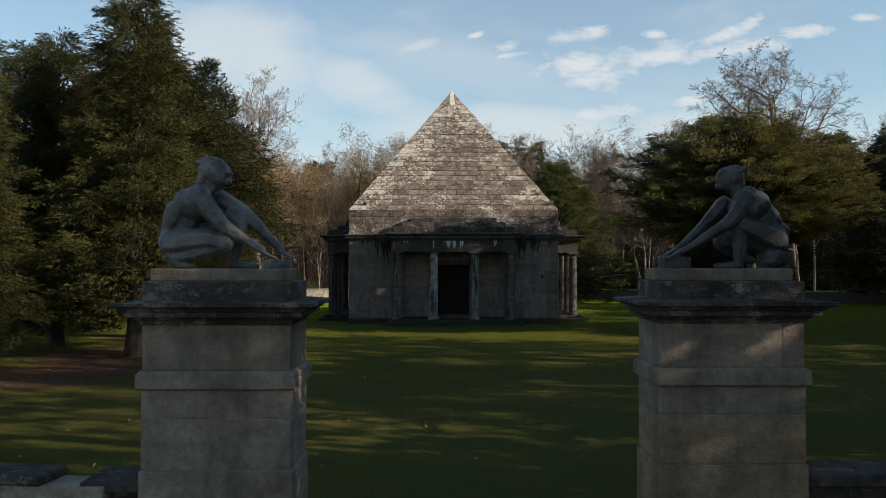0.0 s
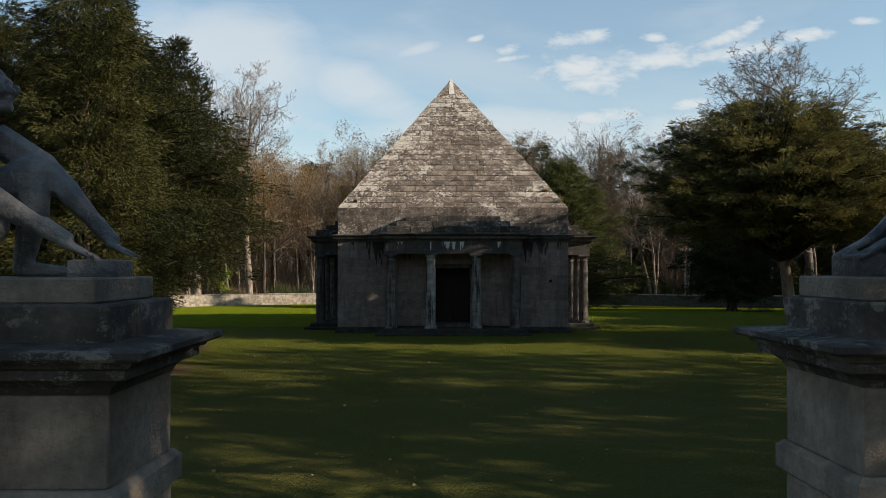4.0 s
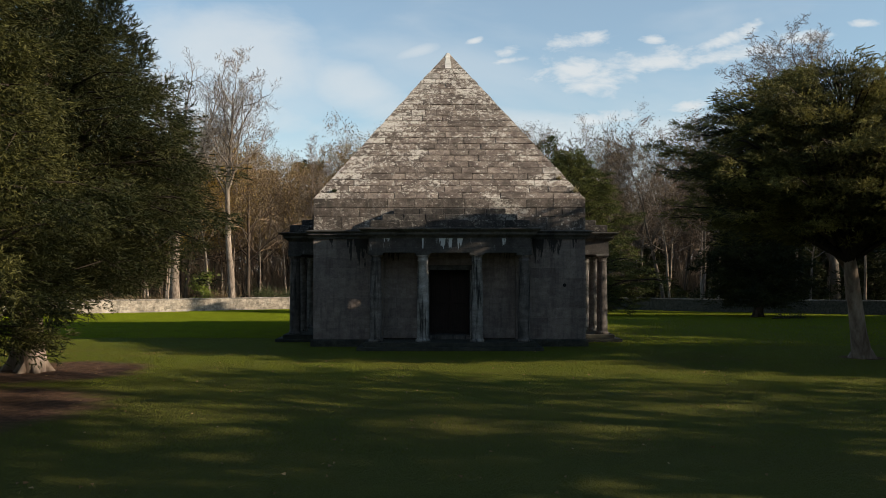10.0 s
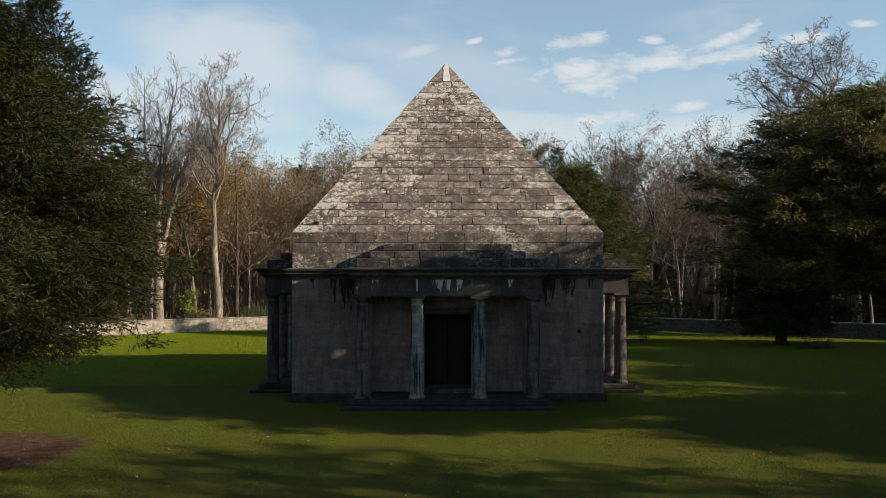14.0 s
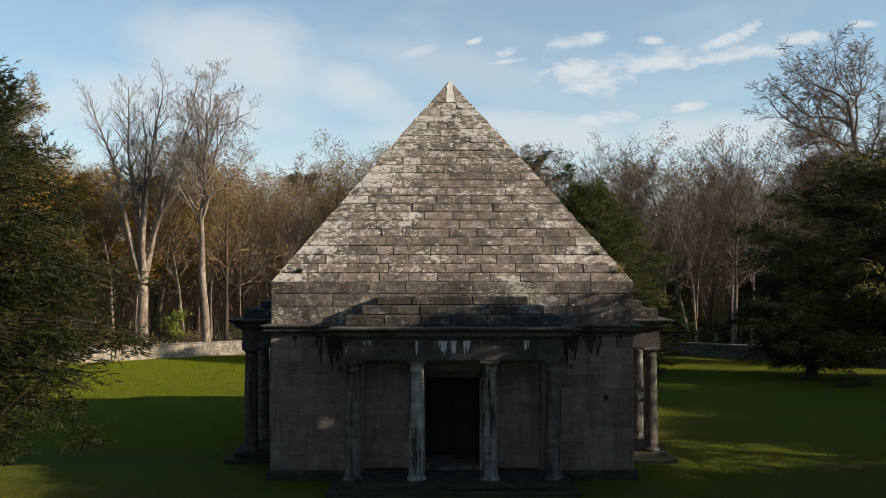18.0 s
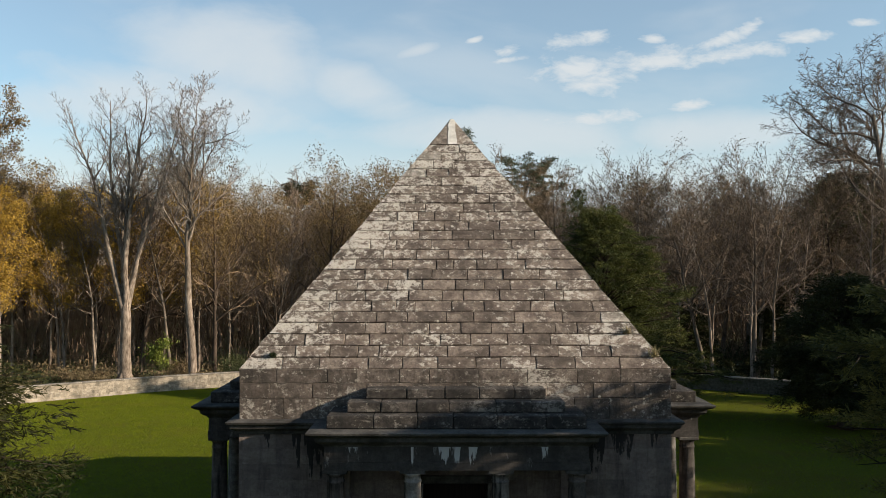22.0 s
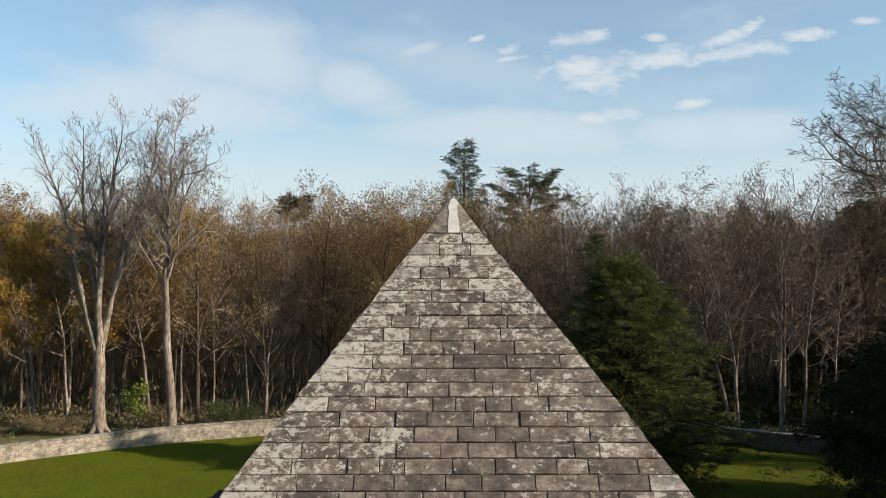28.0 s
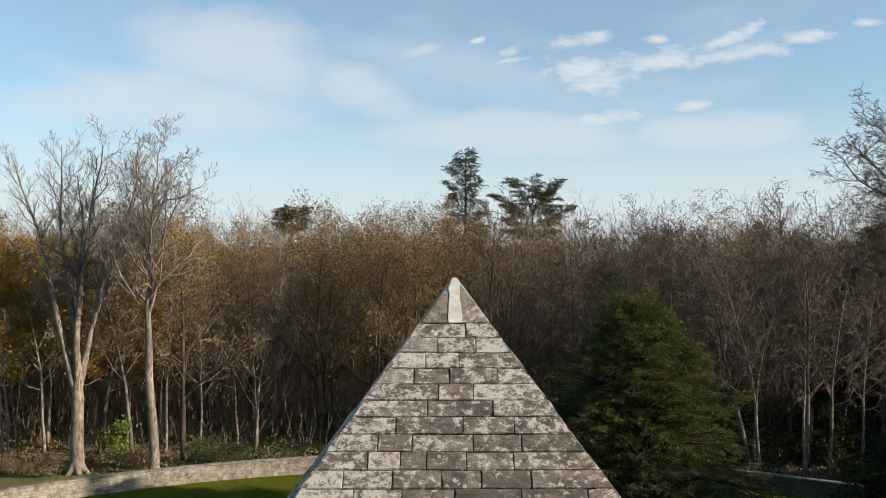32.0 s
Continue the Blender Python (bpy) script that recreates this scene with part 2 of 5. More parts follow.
M_MOSS = stone("mossy black step stone", (0.026, 0.026, 0.020), (0.062, 0.060, 0.046), grime=0.5, speck=0.4, relief=0.5)
M_STEP = stone("blackened blocking stone", (0.048, 0.043, 0.038), (0.118, 0.103, 0.090), lichen=0.35, grime=0.6)
M_COLUMN = stone("streaked column stone", (0.175, 0.16, 0.143), (0.37, 0.35, 0.32), runs=0.97, grime=0.3, speck=0.4, relief=0.5)
M_COLUMN_DARK = stone("sooty column stone", (0.085, 0.074, 0.066), (0.165, 0.146, 0.13), runs=0.9, grime=0.6, speck=0.4, relief=0.5)
M_JOINT = stone("dark joint mortar", (0.045, 0.036, 0.03), (0.09, 0.075, 0.062))
M_RUBBLE = stone("pale rubble wall stone", (0.25, 0.212, 0.162), (0.41, 0.36, 0.285), per="island", lichen=0.3, grime=0.25, speck=0.35, relief=0.6, moss_shade=(0.0, 12.0))
M_COPING = stone("pale grey coping stone", (0.23, 0.205, 0.17), (0.38, 0.345, 0.29), lichen=0.3, grime=0.2)
M_PIER = stone("grey-buff pier ashlar", (0.215, 0.174, 0.138), (0.325, 0.270, 0.214), grime=0.4, speck=0.4, relief=0.8)
M_PIER_BUFF = stone("buff stained pier ashlar", (0.235, 0.170, 0.112), (0.365, 0.275, 0.182), grime=0.3, speck=0.45, relief=0.9)
M_PIER_TOP = stone("sooty pier cornice stone", (0.055, 0.047, 0.040), (0.115, 0.098, 0.083), lichen=0.25, grime=0.5, speck=0.5, relief=0.5)
M_MORTAR = stone("pale pier mortar", (0.20, 0.18, 0.152), (0.31, 0.282, 0.24), speck=0.2)
M_RENDER = stone("pale mortar repair", (0.50, 0.48, 0.43), (0.70, 0.68, 0.62), speck=0.15)

k = Mat("patinated lead grey statue", 0.55, 0.4)
k.color(k.mix(k.ramp(k.noise(3.5, 5, 0.6), 0.38, 0.66), (0.045, 0.046, 0.049), (0.165, 0.163, 0.160)))
k.bump(k.math("ADD", k.noise(7, 6, 0.7), k.noise(22, 4, 0.6)), 0.7, 0.03)
M_STATUE = k.m
k = Mat("blackened lead statue", 0.5, 0.4)
k.color(k.mix(k.ramp(k.noise(4.0, 5, 0.6), 0.40, 0.68), (0.026, 0.025, 0.027), (0.092, 0.087, 0.084)))
k.bump(k.math("ADD", k.noise(7, 6, 0.7), k.noise(22, 4, 0.6)), 0.6, 0.03)
M_STATUE_DARK = k.m

k = Mat("dark door timber", 0.7)
k.color(k.mix(k.ramp(k.noise(3, 4, 0.6, (8, 8, 0.6)), 0.3, 0.7), (0.012, 0.008, 0.007), (0.03, 0.018, 0.015)))
M_DOOR = k.m
M_VOID = Mat("unlit iron vent", 0.9).color((0.01, 0.01, 0.01)).m


def bark(name, a, b, scale=6.0):
    k = Mat(name, 0.95, 0.1)
    c = k.mix(k.ramp(k.noise(scale, 5, 0.65, (1, 1, 0.25)), 0.35, 0.68), a, b)
    k.color(k.mix(k.ramp(k.noise(0.5, 3, 0.5), 0.35, 0.65, 0, 0.5), c, tuple(v * 0.6 for v in a)))
    k.bump(k.noise(scale * 2, 4, 0.7, (1, 1, 0.2)), 0.8, 0.04)
    return k.m


# boughs within the crowns: inner shade put into the bark colour
M_BARK_SHADE = bark("shade-darkened bough bark", (0.018, 0.014, 0.011), (0.05, 0.038, 0.03))
M_BARK_DARK = bark("dark brown bark", (0.045, 0.034, 0.026), (0.12, 0.092, 0.07))
M_BARK_YEW = bark("flaking yew bark", (0.11, 0.075, 0.052), (0.36, 0.29, 0.23), 3.0)
M_BARK_GREY = bark("grey-brown bark", (0.09, 0.073, 0.057), (0.235, 0.20, 0.162))
M_BARK_PALE = bark("pale buff bark", (0.095, 0.072, 0.054), (0.40, 0.335, 0.27), 7.5)
M_TWIG_PALE = bark("pale grey twigs", (0.165, 0.138, 0.115), (0.30, 0.262, 0.228))
M_TWIG = bark("brown twigs", (0.105, 0.080, 0.060), (0.215, 0.17, 0.13))
M_TWIG_FAR = bark("hazy brown twigs", (0.16, 0.112, 0.078), (0.31, 0.232, 0.165))
M_TWIG_WARM = bark("warm brown twigs", (0.155, 0.108, 0.072), (0.31, 0.228, 0.155))
M_TWIG_DARK = bark("dark brown twigs", (0.095, 0.068, 0.047), (0.20, 0.15, 0.106))


def foliage(name, dark, light, where=0.35, gloss=0.3, thin=0.25):
    k = Mat(name, 0.62, gloss)
    f = k.math("MULTIPLY", k.ramp(k.noise(where * 2.2, 4, 0.6), 0.38, 0.62), k.ramp(k.island_random(), 0, 1, 0.25, 1.0))
    k.color(k.mix(f, dark, light))
    tr = k.n.new("ShaderNodeBsdfTranslucent")
    k.link(k.mix(f, dark, light), tr.inputs["Color"])
    ms = k.n.new("ShaderNodeMixShader")
    ms.inputs[0].default_value = thin
    k.link(k.b.outputs[0], ms.inputs[1]), k.link(tr.outputs[0], ms.inputs[2])
    k.link(ms.outputs[0], k.n["Material Output"].inputs["Surface"])
    return k.m


M_YEW = foliage("dark yew needles", (0.024, 0.032, 0.010), (0.105, 0.105, 0.026))
M_YEW_DARK = foliage("blackish green yew needles", (0.014, 0.019, 0.007), (0.064, 0.063, 0.018), gloss=0.12)
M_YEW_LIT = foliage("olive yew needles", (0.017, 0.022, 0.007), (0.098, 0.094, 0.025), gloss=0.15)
M_YEW_DULL = foliage("dull dark yew needles", (0.030, 0.034, 0.012), (0.245, 0.218, 0.060), gloss=0.12)
M_CONIFER = foliage("mid green conifer needles", (0.028, 0.037, 0.011), (0.140, 0.145, 0.036), gloss=0.15)
M_CEDAR = foliage("blue green cedar needles", (0.024, 0.036, 0.015), (0.080, 0.094, 0.036))
M_RUST = foliage("rusty autumn leaves", (0.110, 0.074, 0.026), (0.29, 0.198, 0.070))
M_RUSSET = foliage("olive brown beech leaves", (0.070, 0.050, 0.024), (0.175, 0.130, 0.058))
M_GOLD = foliage("golden autumn leaves", (0.26, 0.165, 0.022), (0.54, 0.35, 0.058))
M_SHRUB = foliage("dull green undergrowth", (0.022, 0.032, 0.012), (0.085, 0.095, 0.032), 0.2)
M_BRUSH = foliage("brown bracken and bramble", (0.10, 0.072, 0.038), (0.26, 0.205, 0.108), 0.2)
M_LIME = foliage("lime green leaves", (0.09, 0.12, 0.018), (0.23, 0.27, 0.045))
M_GRASS = foliage("lawn grass blades", (0.150, 0.190, 0.010), (0.225, 0.272, 0.015), 0.5, 0.08, 0.45)
M_GRASS_WORN = foliage("mossy worn lawn blades", (0.098, 0.116, 0.016), (0.178, 0.204, 0.028), 0.5, 0.08, 0.40)
M_HOLM = foliage("olive evergreen oak leaves", (0.032, 0.036, 0.011), (0.13, 0.125, 0.04), gloss=0.2)
M_DRYGRASS = foliage("dry grass", (0.16, 0.13, 0.06), (0.34, 0.29, 0.15))
M_FALLEN = foliage("fallen leaves", (0.16, 0.08, 0.03), (0.42, 0.30, 0.14))


# ================= helpers for shapes =================
def part(name, data, material, parent, label=""):
    """Links a bmesh or a mesh as one object under its thing."""
    if isinstance(data, bmesh.types.BMesh):
        me = bpy.data.meshes.new(name)
        data.to_mesh(me)
        data.free()
    else:
        me = data
    if material and not me.materials:
        me.materials.append(material)
    ob = new(name, me)
    if parent is not None:
        ob.parent = parent
    if label:
        ob["label"] = label
    return ob


def thing(name, label, category, at=(0, 0, 0), group="", kind="", turn=0.0, scale=1.0):
    ob = new(name)
    ob.matrix_basis = pose(*at, 0, 0, turn) @ Matrix.Diagonal((scale, scale, scale, 1))
    return tagged(ob, label, category, group, kind)


def raw(name, verts, faces, smooth=False):
    me = bpy.data.meshes.new(name)
    me.from_pydata(verts, [], faces)
    if smooth:
        me.shade_smooth()
    return me


def box(x0, x1, y0, y1, z0, z1, bevel=0.0, bm=None):
    own = bmesh.new() if bm is None else bm
    made = bmesh.ops.create_cube(own, size=1.0)
    bmesh.ops.scale(own, vec=(x1 - x0, y1 - y0, z1 - z0), verts=made["verts"])
    bmesh.ops.translate(own, vec=((x0 + x1) / 2, (y0 + y1) / 2, (z0 + z1) / 2), verts=made["verts"])
    if bevel:
        edges = list({e for v in made["verts"] for e in v.link_edges})
        bmesh.ops.bevel(own, geom=edges, offset=bevel, segments=1, affect="EDGES")
    return own


def lathe(profile, sides=20):
    """A turned solid from (radius, height) pairs."""
    verts, faces = [], []
    for r, z in profile:
        verts += [(r * math.cos(2 * math.pi * i / sides), r * math.sin(2 * math.pi * i / sides), z) for i in range(sides)]
    for j in range(len(profile) - 1):
        for i in range(sides):
            a, b = j * sides + i, j * sides + (i + 1) % sides
            faces.append((a, b, b + sides, a + sides))
    faces.append(tuple(range(sides))[::-1])
    faces.append(tuple(range((len(profile) - 1) * sides, len(profile) * sides)))
    return verts, faces


def swept(name, path, profile, closed):
    """A moulding: profile of (out, z) pairs swept with mitres along a level path of (x, y), out to the right of its run."""
    n, verts, faces = len(path), [], []
    for i, p in enumerate(path):
        p = Vector(p)
        before = (p - Vector(path[i - 1])).normalized() if closed or i else None
        after = (Vector(path[(i + 1) % n]) - p).normalized() if closed or i < n - 1 else None
        before, after = before or after, after or before
        na, nb = Vector((before.y, -before.x)), Vector((after.y, -after.x))
        mitre = (na + nb) / max(1e-6, 1 + na.dot(nb))
        verts += [(p.x + mitre.x * o, p.y + mitre.y * o, z) for o, z in profile]
    m = len(profile)
    for i in range(n if closed else n - 1):
        for j in range(m):
            a, b = i * m + j, ((i + 1) % n) * m + j
            a2, b2 = i * m + (j + 1) % m, ((i + 1) % n) * m + (j + 1) % m
            faces.append((a, a2, b2, b))
    if not closed:
        faces.append(tuple(range(m)))
        faces.append(tuple(range((n - 1) * m, n * m))[::-1])
    me = raw(name, verts, faces)
    bm = bmesh.new()
    bm.from_mesh(me)
    bmesh.ops.recalc_face_normals(bm, faces=bm.faces)
    bm.to_mesh(me)
    bm.free()
    return me


rng = random.Random(11)


def ashlar_geo(b0, b1, t0, t1, v0, v1, proud=0.0, chamfer=0.018, deep=0.12, rough=0.006, g=0.007, back=0.02):
    """One dressed block in its own plane: bottom edge b0..b1 at height v0, top edge t0..t1 at v1, facing -w. Returns verts (u, v, w), faces."""
    r = lambda: rng.uniform(-rough, rough)
    outer = [(b0 + g, v0 + g), (b1 - g, v0 + g), (t1 - g, v1 - g), (t0 + g, v1 - g)]
    cu, cv = (b0 + b1 + t0 + t1) / 4, (v0 + v1) / 2
    verts = [(u, v, back - proud) for u, v in outer]
    for u, v in outer:
        verts.append((u + math.copysign(min(chamfer * 0.45, abs(u - cu) * 0.6), cu - u) + r(), v + math.copysign(chamfer, cv - v) + r(), -proud + r()))
    verts += [(u, v, deep) for u, v in outer]
    faces = [(4, 5, 6, 7)] + [(i, (i + 1) % 4, 4 + (i + 1) % 4, 4 + i) for i in range(4)] + [(8 + i, 8 + (i + 1) % 4, (i + 1) % 4, i) for i in range(4)]
    return verts, faces


def worn_geo(b0, b1, t0, t1, v0, v1, proud=0.0, deep=0.12, chip=0.02, g=0.009, back=0.02):
    """A weathered block in its own plane: its arrises are rubbed and chipped unevenly all round."""
    low = [(b0 + g + (b1 - b0 - 2 * g) * i / 5, v0 + g) for i in range(6)]
    high = [(t1 - g - (t1 - t0 - 2 * g) * i / 5, v1 - g) for i in range(6)]
    right = [((low[-1][0] + high[0][0]) / 2, (v0 + v1) / 2)]
    left = [((low[0][0] + high[-1][0]) / 2, (v0 + v1) / 2)]
    ring = low + right + high + left
    n = len(ring)
    cu, cv = (b0 + b1 + t0 + t1) / 4, (v0 + v1) / 2
    verts = [(u, v, back - proud) for u, v in ring]
    for i, (u, v) in enumerate(ring):
        c = chip * rng.uniform(0.35, 1.5) * (2.4 if rng.random() < 0.10 else 1.0)
        corner = i in (0, 5, 7, 12)
        du = 0.0 if not corner and i not in (6, 13) else min(c * 0.8, abs(u - cu) * 0.6)
        dv = 0.0 if i in (6, 13) else min(c, abs(v - cv) * 0.6)
        verts.append((u + math.copysign(du, cu - u), v + math.copysign(dv, cv - v), -proud + rng.uniform(-0.008, 0.008)))
    verts.append((cu, cv, -proud - rng.uniform(-0.006, 0.012)))
    verts += [(u, v, deep) for u, v in ring]
    mid = 2 * n
    faces = [(n + i, n + (i + 1) % n, mid) for i in range(n)]
    faces += [(i, (i + 1) % n, n + (i + 1) % n, n + i) for i in range(n)]
    faces += [(mid + 1 + i, mid + 1 + (i + 1) % n, (i + 1) % n, i) for i in range(n)]
    return verts, faces


def split(u0, u1, lo, hi, used=()):
    """Joints of one course between u0 and u1, kept away from the joints of the course below."""
    cuts, u = [u0], u0
    while u1 - u > hi * 1.15:
        for _ in range(6):
            step = rng.uniform(lo, hi)
            if all(abs(u + step - q) > 0.12 for q in used):
                break
        if u1 - u - step < lo * 0.6:
            break
        u += step
        cuts.append(u)
    cuts.append(u1)
    return cuts


def ground_z(x, y):
    """The lie of the lawn: level round the building, falling a little to the far wall."""
    s = min(1.0, max(0.0, (y - 12.0) / 32.0))
    return -0.65 * s * s * (3 - 2 * s) + 0.05 * noise.noise((x * 0.11, y * 0.11, 0.3)) * min(1, max(0, math.hypot(x, y - 5.75) - 10) / 6)


# ================= the ground =================
CX, CY, R_WALL = 0.0, 5.75, 42.4
radii = [0] + [1.2 * i for i in range(1, 46)] + [58, 63, 70, 80, 95, 115, 140, 180, 240, 330, 500, 800, 1400, 2600]
verts, faces, NS = [(CX, CY, ground_z(CX, CY))], [], 96
for r in radii[1:]:
    for i in range(NS):
        a = 2 * math.pi * i / NS
        x, y = CX + r * math.cos(a), CY + r * math.sin(a)
        verts.append((x, y, ground_z(x, y) if r < 400 else -0.7))
for i in range(NS):
    faces.append((0, 1 + i, 1 + (i + 1) % NS))
for j in range(len(radii) - 2):
    for i in range(NS):
        a, b = 1 + j * NS + i, 1 + j * NS + (i + 1) % NS
        faces.append((a, a + NS, b + NS, b))
k = Mat("mown lawn and woodland floor", 0.95, 0.1)
lawn = k.mix(k.ramp(k.noise(0.22, 4, 0.55), 0.35, 0.65), (0.096, 0.116, 0.006), (0.134, 0.156, 0.009))
lawn = k.mix(k.ramp(k.noise(2.6, 6, 0.7), 0.35, 0.7, 0, 0.6), lawn, (0.105, 0.108, 0.010))
lawn = k.mix(k.ramp(k.noise(40, 3, 0.7), 0.40, 0.70, 0, 0.55), lawn, (0.155, 0.195, 0.018))
lawn = k.mix(k.ramp(k.noise(0.5, 5, 0.65, offset=(7, 3, 0)), 0.56, 0.72, 0, 0.45), lawn, (0.145, 0.112, 0.028))
lawn = k.mix(k.ramp(k.noise(0.13, 5, 0.6, (1, 2.2, 1), offset=(3, 9, 0)), 0.48, 0.66, 0, 0.6), lawn, (0.145, 0.108, 0.022))
lawn = k.mix(k.ramp(k.noise(9, 5, 0.75), 0.44, 0.62, 0, 0.55), lawn, (0.068, 0.076, 0.009))
worn = k.n.new("ShaderNodeSeparateXYZ")
k.link(k.coords(), worn.inputs[0])
worn_y = k.math("ADD", worn.outputs["Y"], k.math("MULTIPLY", k.noise(0.12, 4, 0.6, offset=(5, 1, 0)), 16.0))
lawn = k.mix(k.ramp(worn_y, 3.0, -9.0, 0.0, 0.7), lawn, (0.085, 0.078, 0.020))
litter = k.mix(k.ramp(k.noise(3.5, 6, 0.7), 0.36, 0.66), (0.075, 0.043, 0.029), (0.185, 0.108, 0.066))
floor = k.mix(k.ramp(k.noise(0.16, 5, 0.6, offset=(2, 5, 0)), 0.42, 0.60), (0.27, 0.21, 0.12), (0.20, 0.225, 0.070))
floor = k.mix(k.ramp(k.noise(5, 5, 0.7), 0.38, 0.66, 0, 0.55), floor, (0.11, 0.085, 0.055))


def near_point(x, y, size):
    d = k.n.new("ShaderNodeVectorMath")
    d.operation = "DISTANCE"
    flat = k.n.new("ShaderNodeVectorMath")
    flat.operation = "MULTIPLY"
    flat.inputs[1].default_value = (1, 1, 0)
    k.link(k.coords(), flat.inputs[0]), k.link(flat.outputs[0], d.inputs[0])
    d.inputs[1].default_value = (x, y, 0)
    wob = k.math("ADD", d.outputs["Value"], k.math("MULTIPLY", k.noise(0.9, 4, 0.6), size * 0.9))
    return k.ramp(wob, size * 1.35, size * 1.75, 1.0, 0.0), d.outputs["Value"]


col = lawn
for x, y, size in ((-11.8, -15.4, 3.0), (-12.6, -8.4, 2.4), (-12.2, -20.6, 2.3), (15.3, -4.2, 0.7), (22.8, 25, 0.8)):
    col = k.mix(near_point(x, y, size)[0], col, litter)
_, out_d = near_point(CX, CY, 1)
col = k.mix(k.ramp(out_d, R_WALL + 0.1, R_WALL + 0.4), col, floor)
k.color(col)
# the turf is a mat of blades that stand at every angle
blade = k.n.new("ShaderNodeTexNoise")
blade.inputs["Scale"].default_value, blade.inputs["Detail"].default_value = 55.0, 1.0
k.link(k.coords(), blade.inputs["Vector"])
spread = k.n.new("ShaderNodeVectorMath")
spread.operation = "MULTIPLY_ADD"
spread.inputs[1].default_value, spread.inputs[2].default_value = (9.0, 9.0, 0.0), (-4.5, -4.5, 0.45)
k.link(blade.outputs["Color"], spread.inputs[0])
stand = k.n.new("ShaderNodeVectorMath")
stand.operation = "NORMALIZE"
k.link(spread.outputs[0], stand.inputs[0])
k.link(stand.outputs[0], k.b.inputs["Normal"])
ground = part("ground", raw("ground", verts, faces, True), k.m, None)
tagged(ground, "mown green lawn running out to a leaf-strewn woodland floor", "ground", kind="structure")

# ================= the mausoleum =================
W, ZB, APEX = 5.75, 6.24, 14.03
H = APEX - ZB
WALL_Z, CORN_Z = 4.52, 4.90
maus = thing("mausoleum", "square stone mausoleum with four columned porticoes under a weathered stone pyramid", "mausoleum", (0, CY, 0))
SIDES = [pose(0, 0, 0, 0, 0, 90 * i) for i in range(4)]       # south first; each looks out to its own -y


def side_part(name, me, material, i, parent, label=""):
    ob = part(name, me, material, parent, label)
    ob.matrix_basis = SIDES[i]
    return ob


# the core behind the facing blocks, with the doorway cut in the south side
core = bmesh.new()
C = W - 0.10
for x0, x1, y0, y1, z0, z1 in ((-C, C, -C + 1.6, C, 0, ZB - 0.02), (-C, -0.86, -C, -C + 1.6, 0, ZB - 0.02), (0.86, C, -C, -C + 1.6, 0, ZB - 0.02), (-0.86, 0.86, -C, -C + 1.6, 3.22, ZB - 0.02)):
    box(x0, x1, y0, y1, z0, z1, 0, core)
part("core_wall", core, M_JOINT, maus, "dark mortar core behind the ashlar")
pv = [(-C, -C, ZB - 0.03), (C, -C, ZB - 0.03), (C, C, ZB - 0.03), (-C, C, ZB - 0.03), (0, 0, APEX - 0.12)]
part("pyramid_core", raw("pyramid_core", pv, [(0, 1, 4), (1, 2, 4), (2, 3, 4), (3, 0, 4), (3, 2, 1, 0)]), M_JOINT, maus)

# the pyramid's courses: the slope of a face, with its normal
slope = math.hypot(W, H)
COURSES, CAP_Z = 23, 13.02
v_cap = (CAP_Z - ZB) / H * slope
ch = v_cap / COURSES
up_s, out_n = Vector((0, W / slope, H / slope)), Vector((0, -H / slope, W / slope))


def on_face(u, v, w):
    p = Vector((u, -W, ZB)) + up_s * v - out_n * w
    return (p.x, p.y, p.z)


half = lambda v: W * (1 - v / slope)
rest = ([], [])
for i in range(4):
    used = []
    for c in range(COURSES):
        v0, v1 = c * ch, (c + 1) * ch
        h0, h1 = half(v0), half(v1)
        cuts = split(-h1, h1, 0.50 if h1 > 1.5 else 0.38, 1.38 if h1 > 1.5 else 1.0, used)
        used = cuts
        for j in range(len(cuts) - 1):
            b0 = -h0 if j == 0 else cuts[j]
            b1 = h0 if j == len(cuts) - 2 else cuts[j + 1]
            vs, fs = ashlar_geo(b0, b1, cuts[j], cuts[j + 1], v0, v1, rng.uniform(-0.006, 0.016), rng.uniform(0.014, 0.032), 0.09, 0.015)
            if i == 0:
                if j == 0:
                    b0, cuts[0] = b0 + rng.uniform(-0.035, 0.03), cuts[0] + rng.uniform(-0.05, 0.02)
                if j == len(cuts) - 2:
                    b1, cuts[-1] = b1 + rng.uniform(-0.03, 0.035), cuts[-1] + rng.uniform(-0.02, 0.05)
                vs, fs = worn_geo(b0, b1, cuts[j], cuts[j + 1], v0, v1, rng.uniform(-0.010, 0.020), 0.09, 0.015, 0.006, 0.026)
            vs = [on_face(*q) for q in vs]
            if i == 0:
                hip = j in (0, len(cuts) - 2) and b1 - b0 < 0.85 and rng.random() < (0.75 if j == 0 else 0.3)
                part("block", raw("block", vs, fs), M_HIP if hip else M_PYRAMID, maus)
            else:
                m = SIDES[i]
                n0 = len(rest[0])
                rest[0].extend(tuple(m @ Vector(q)) for q in vs)
                rest[1].extend(tuple(n0 + q for q in f) for f in fs)
tagged(part("far_facing", raw("far_facing", *rest), M_PYRAMID_REST, maus), kind="stuff")
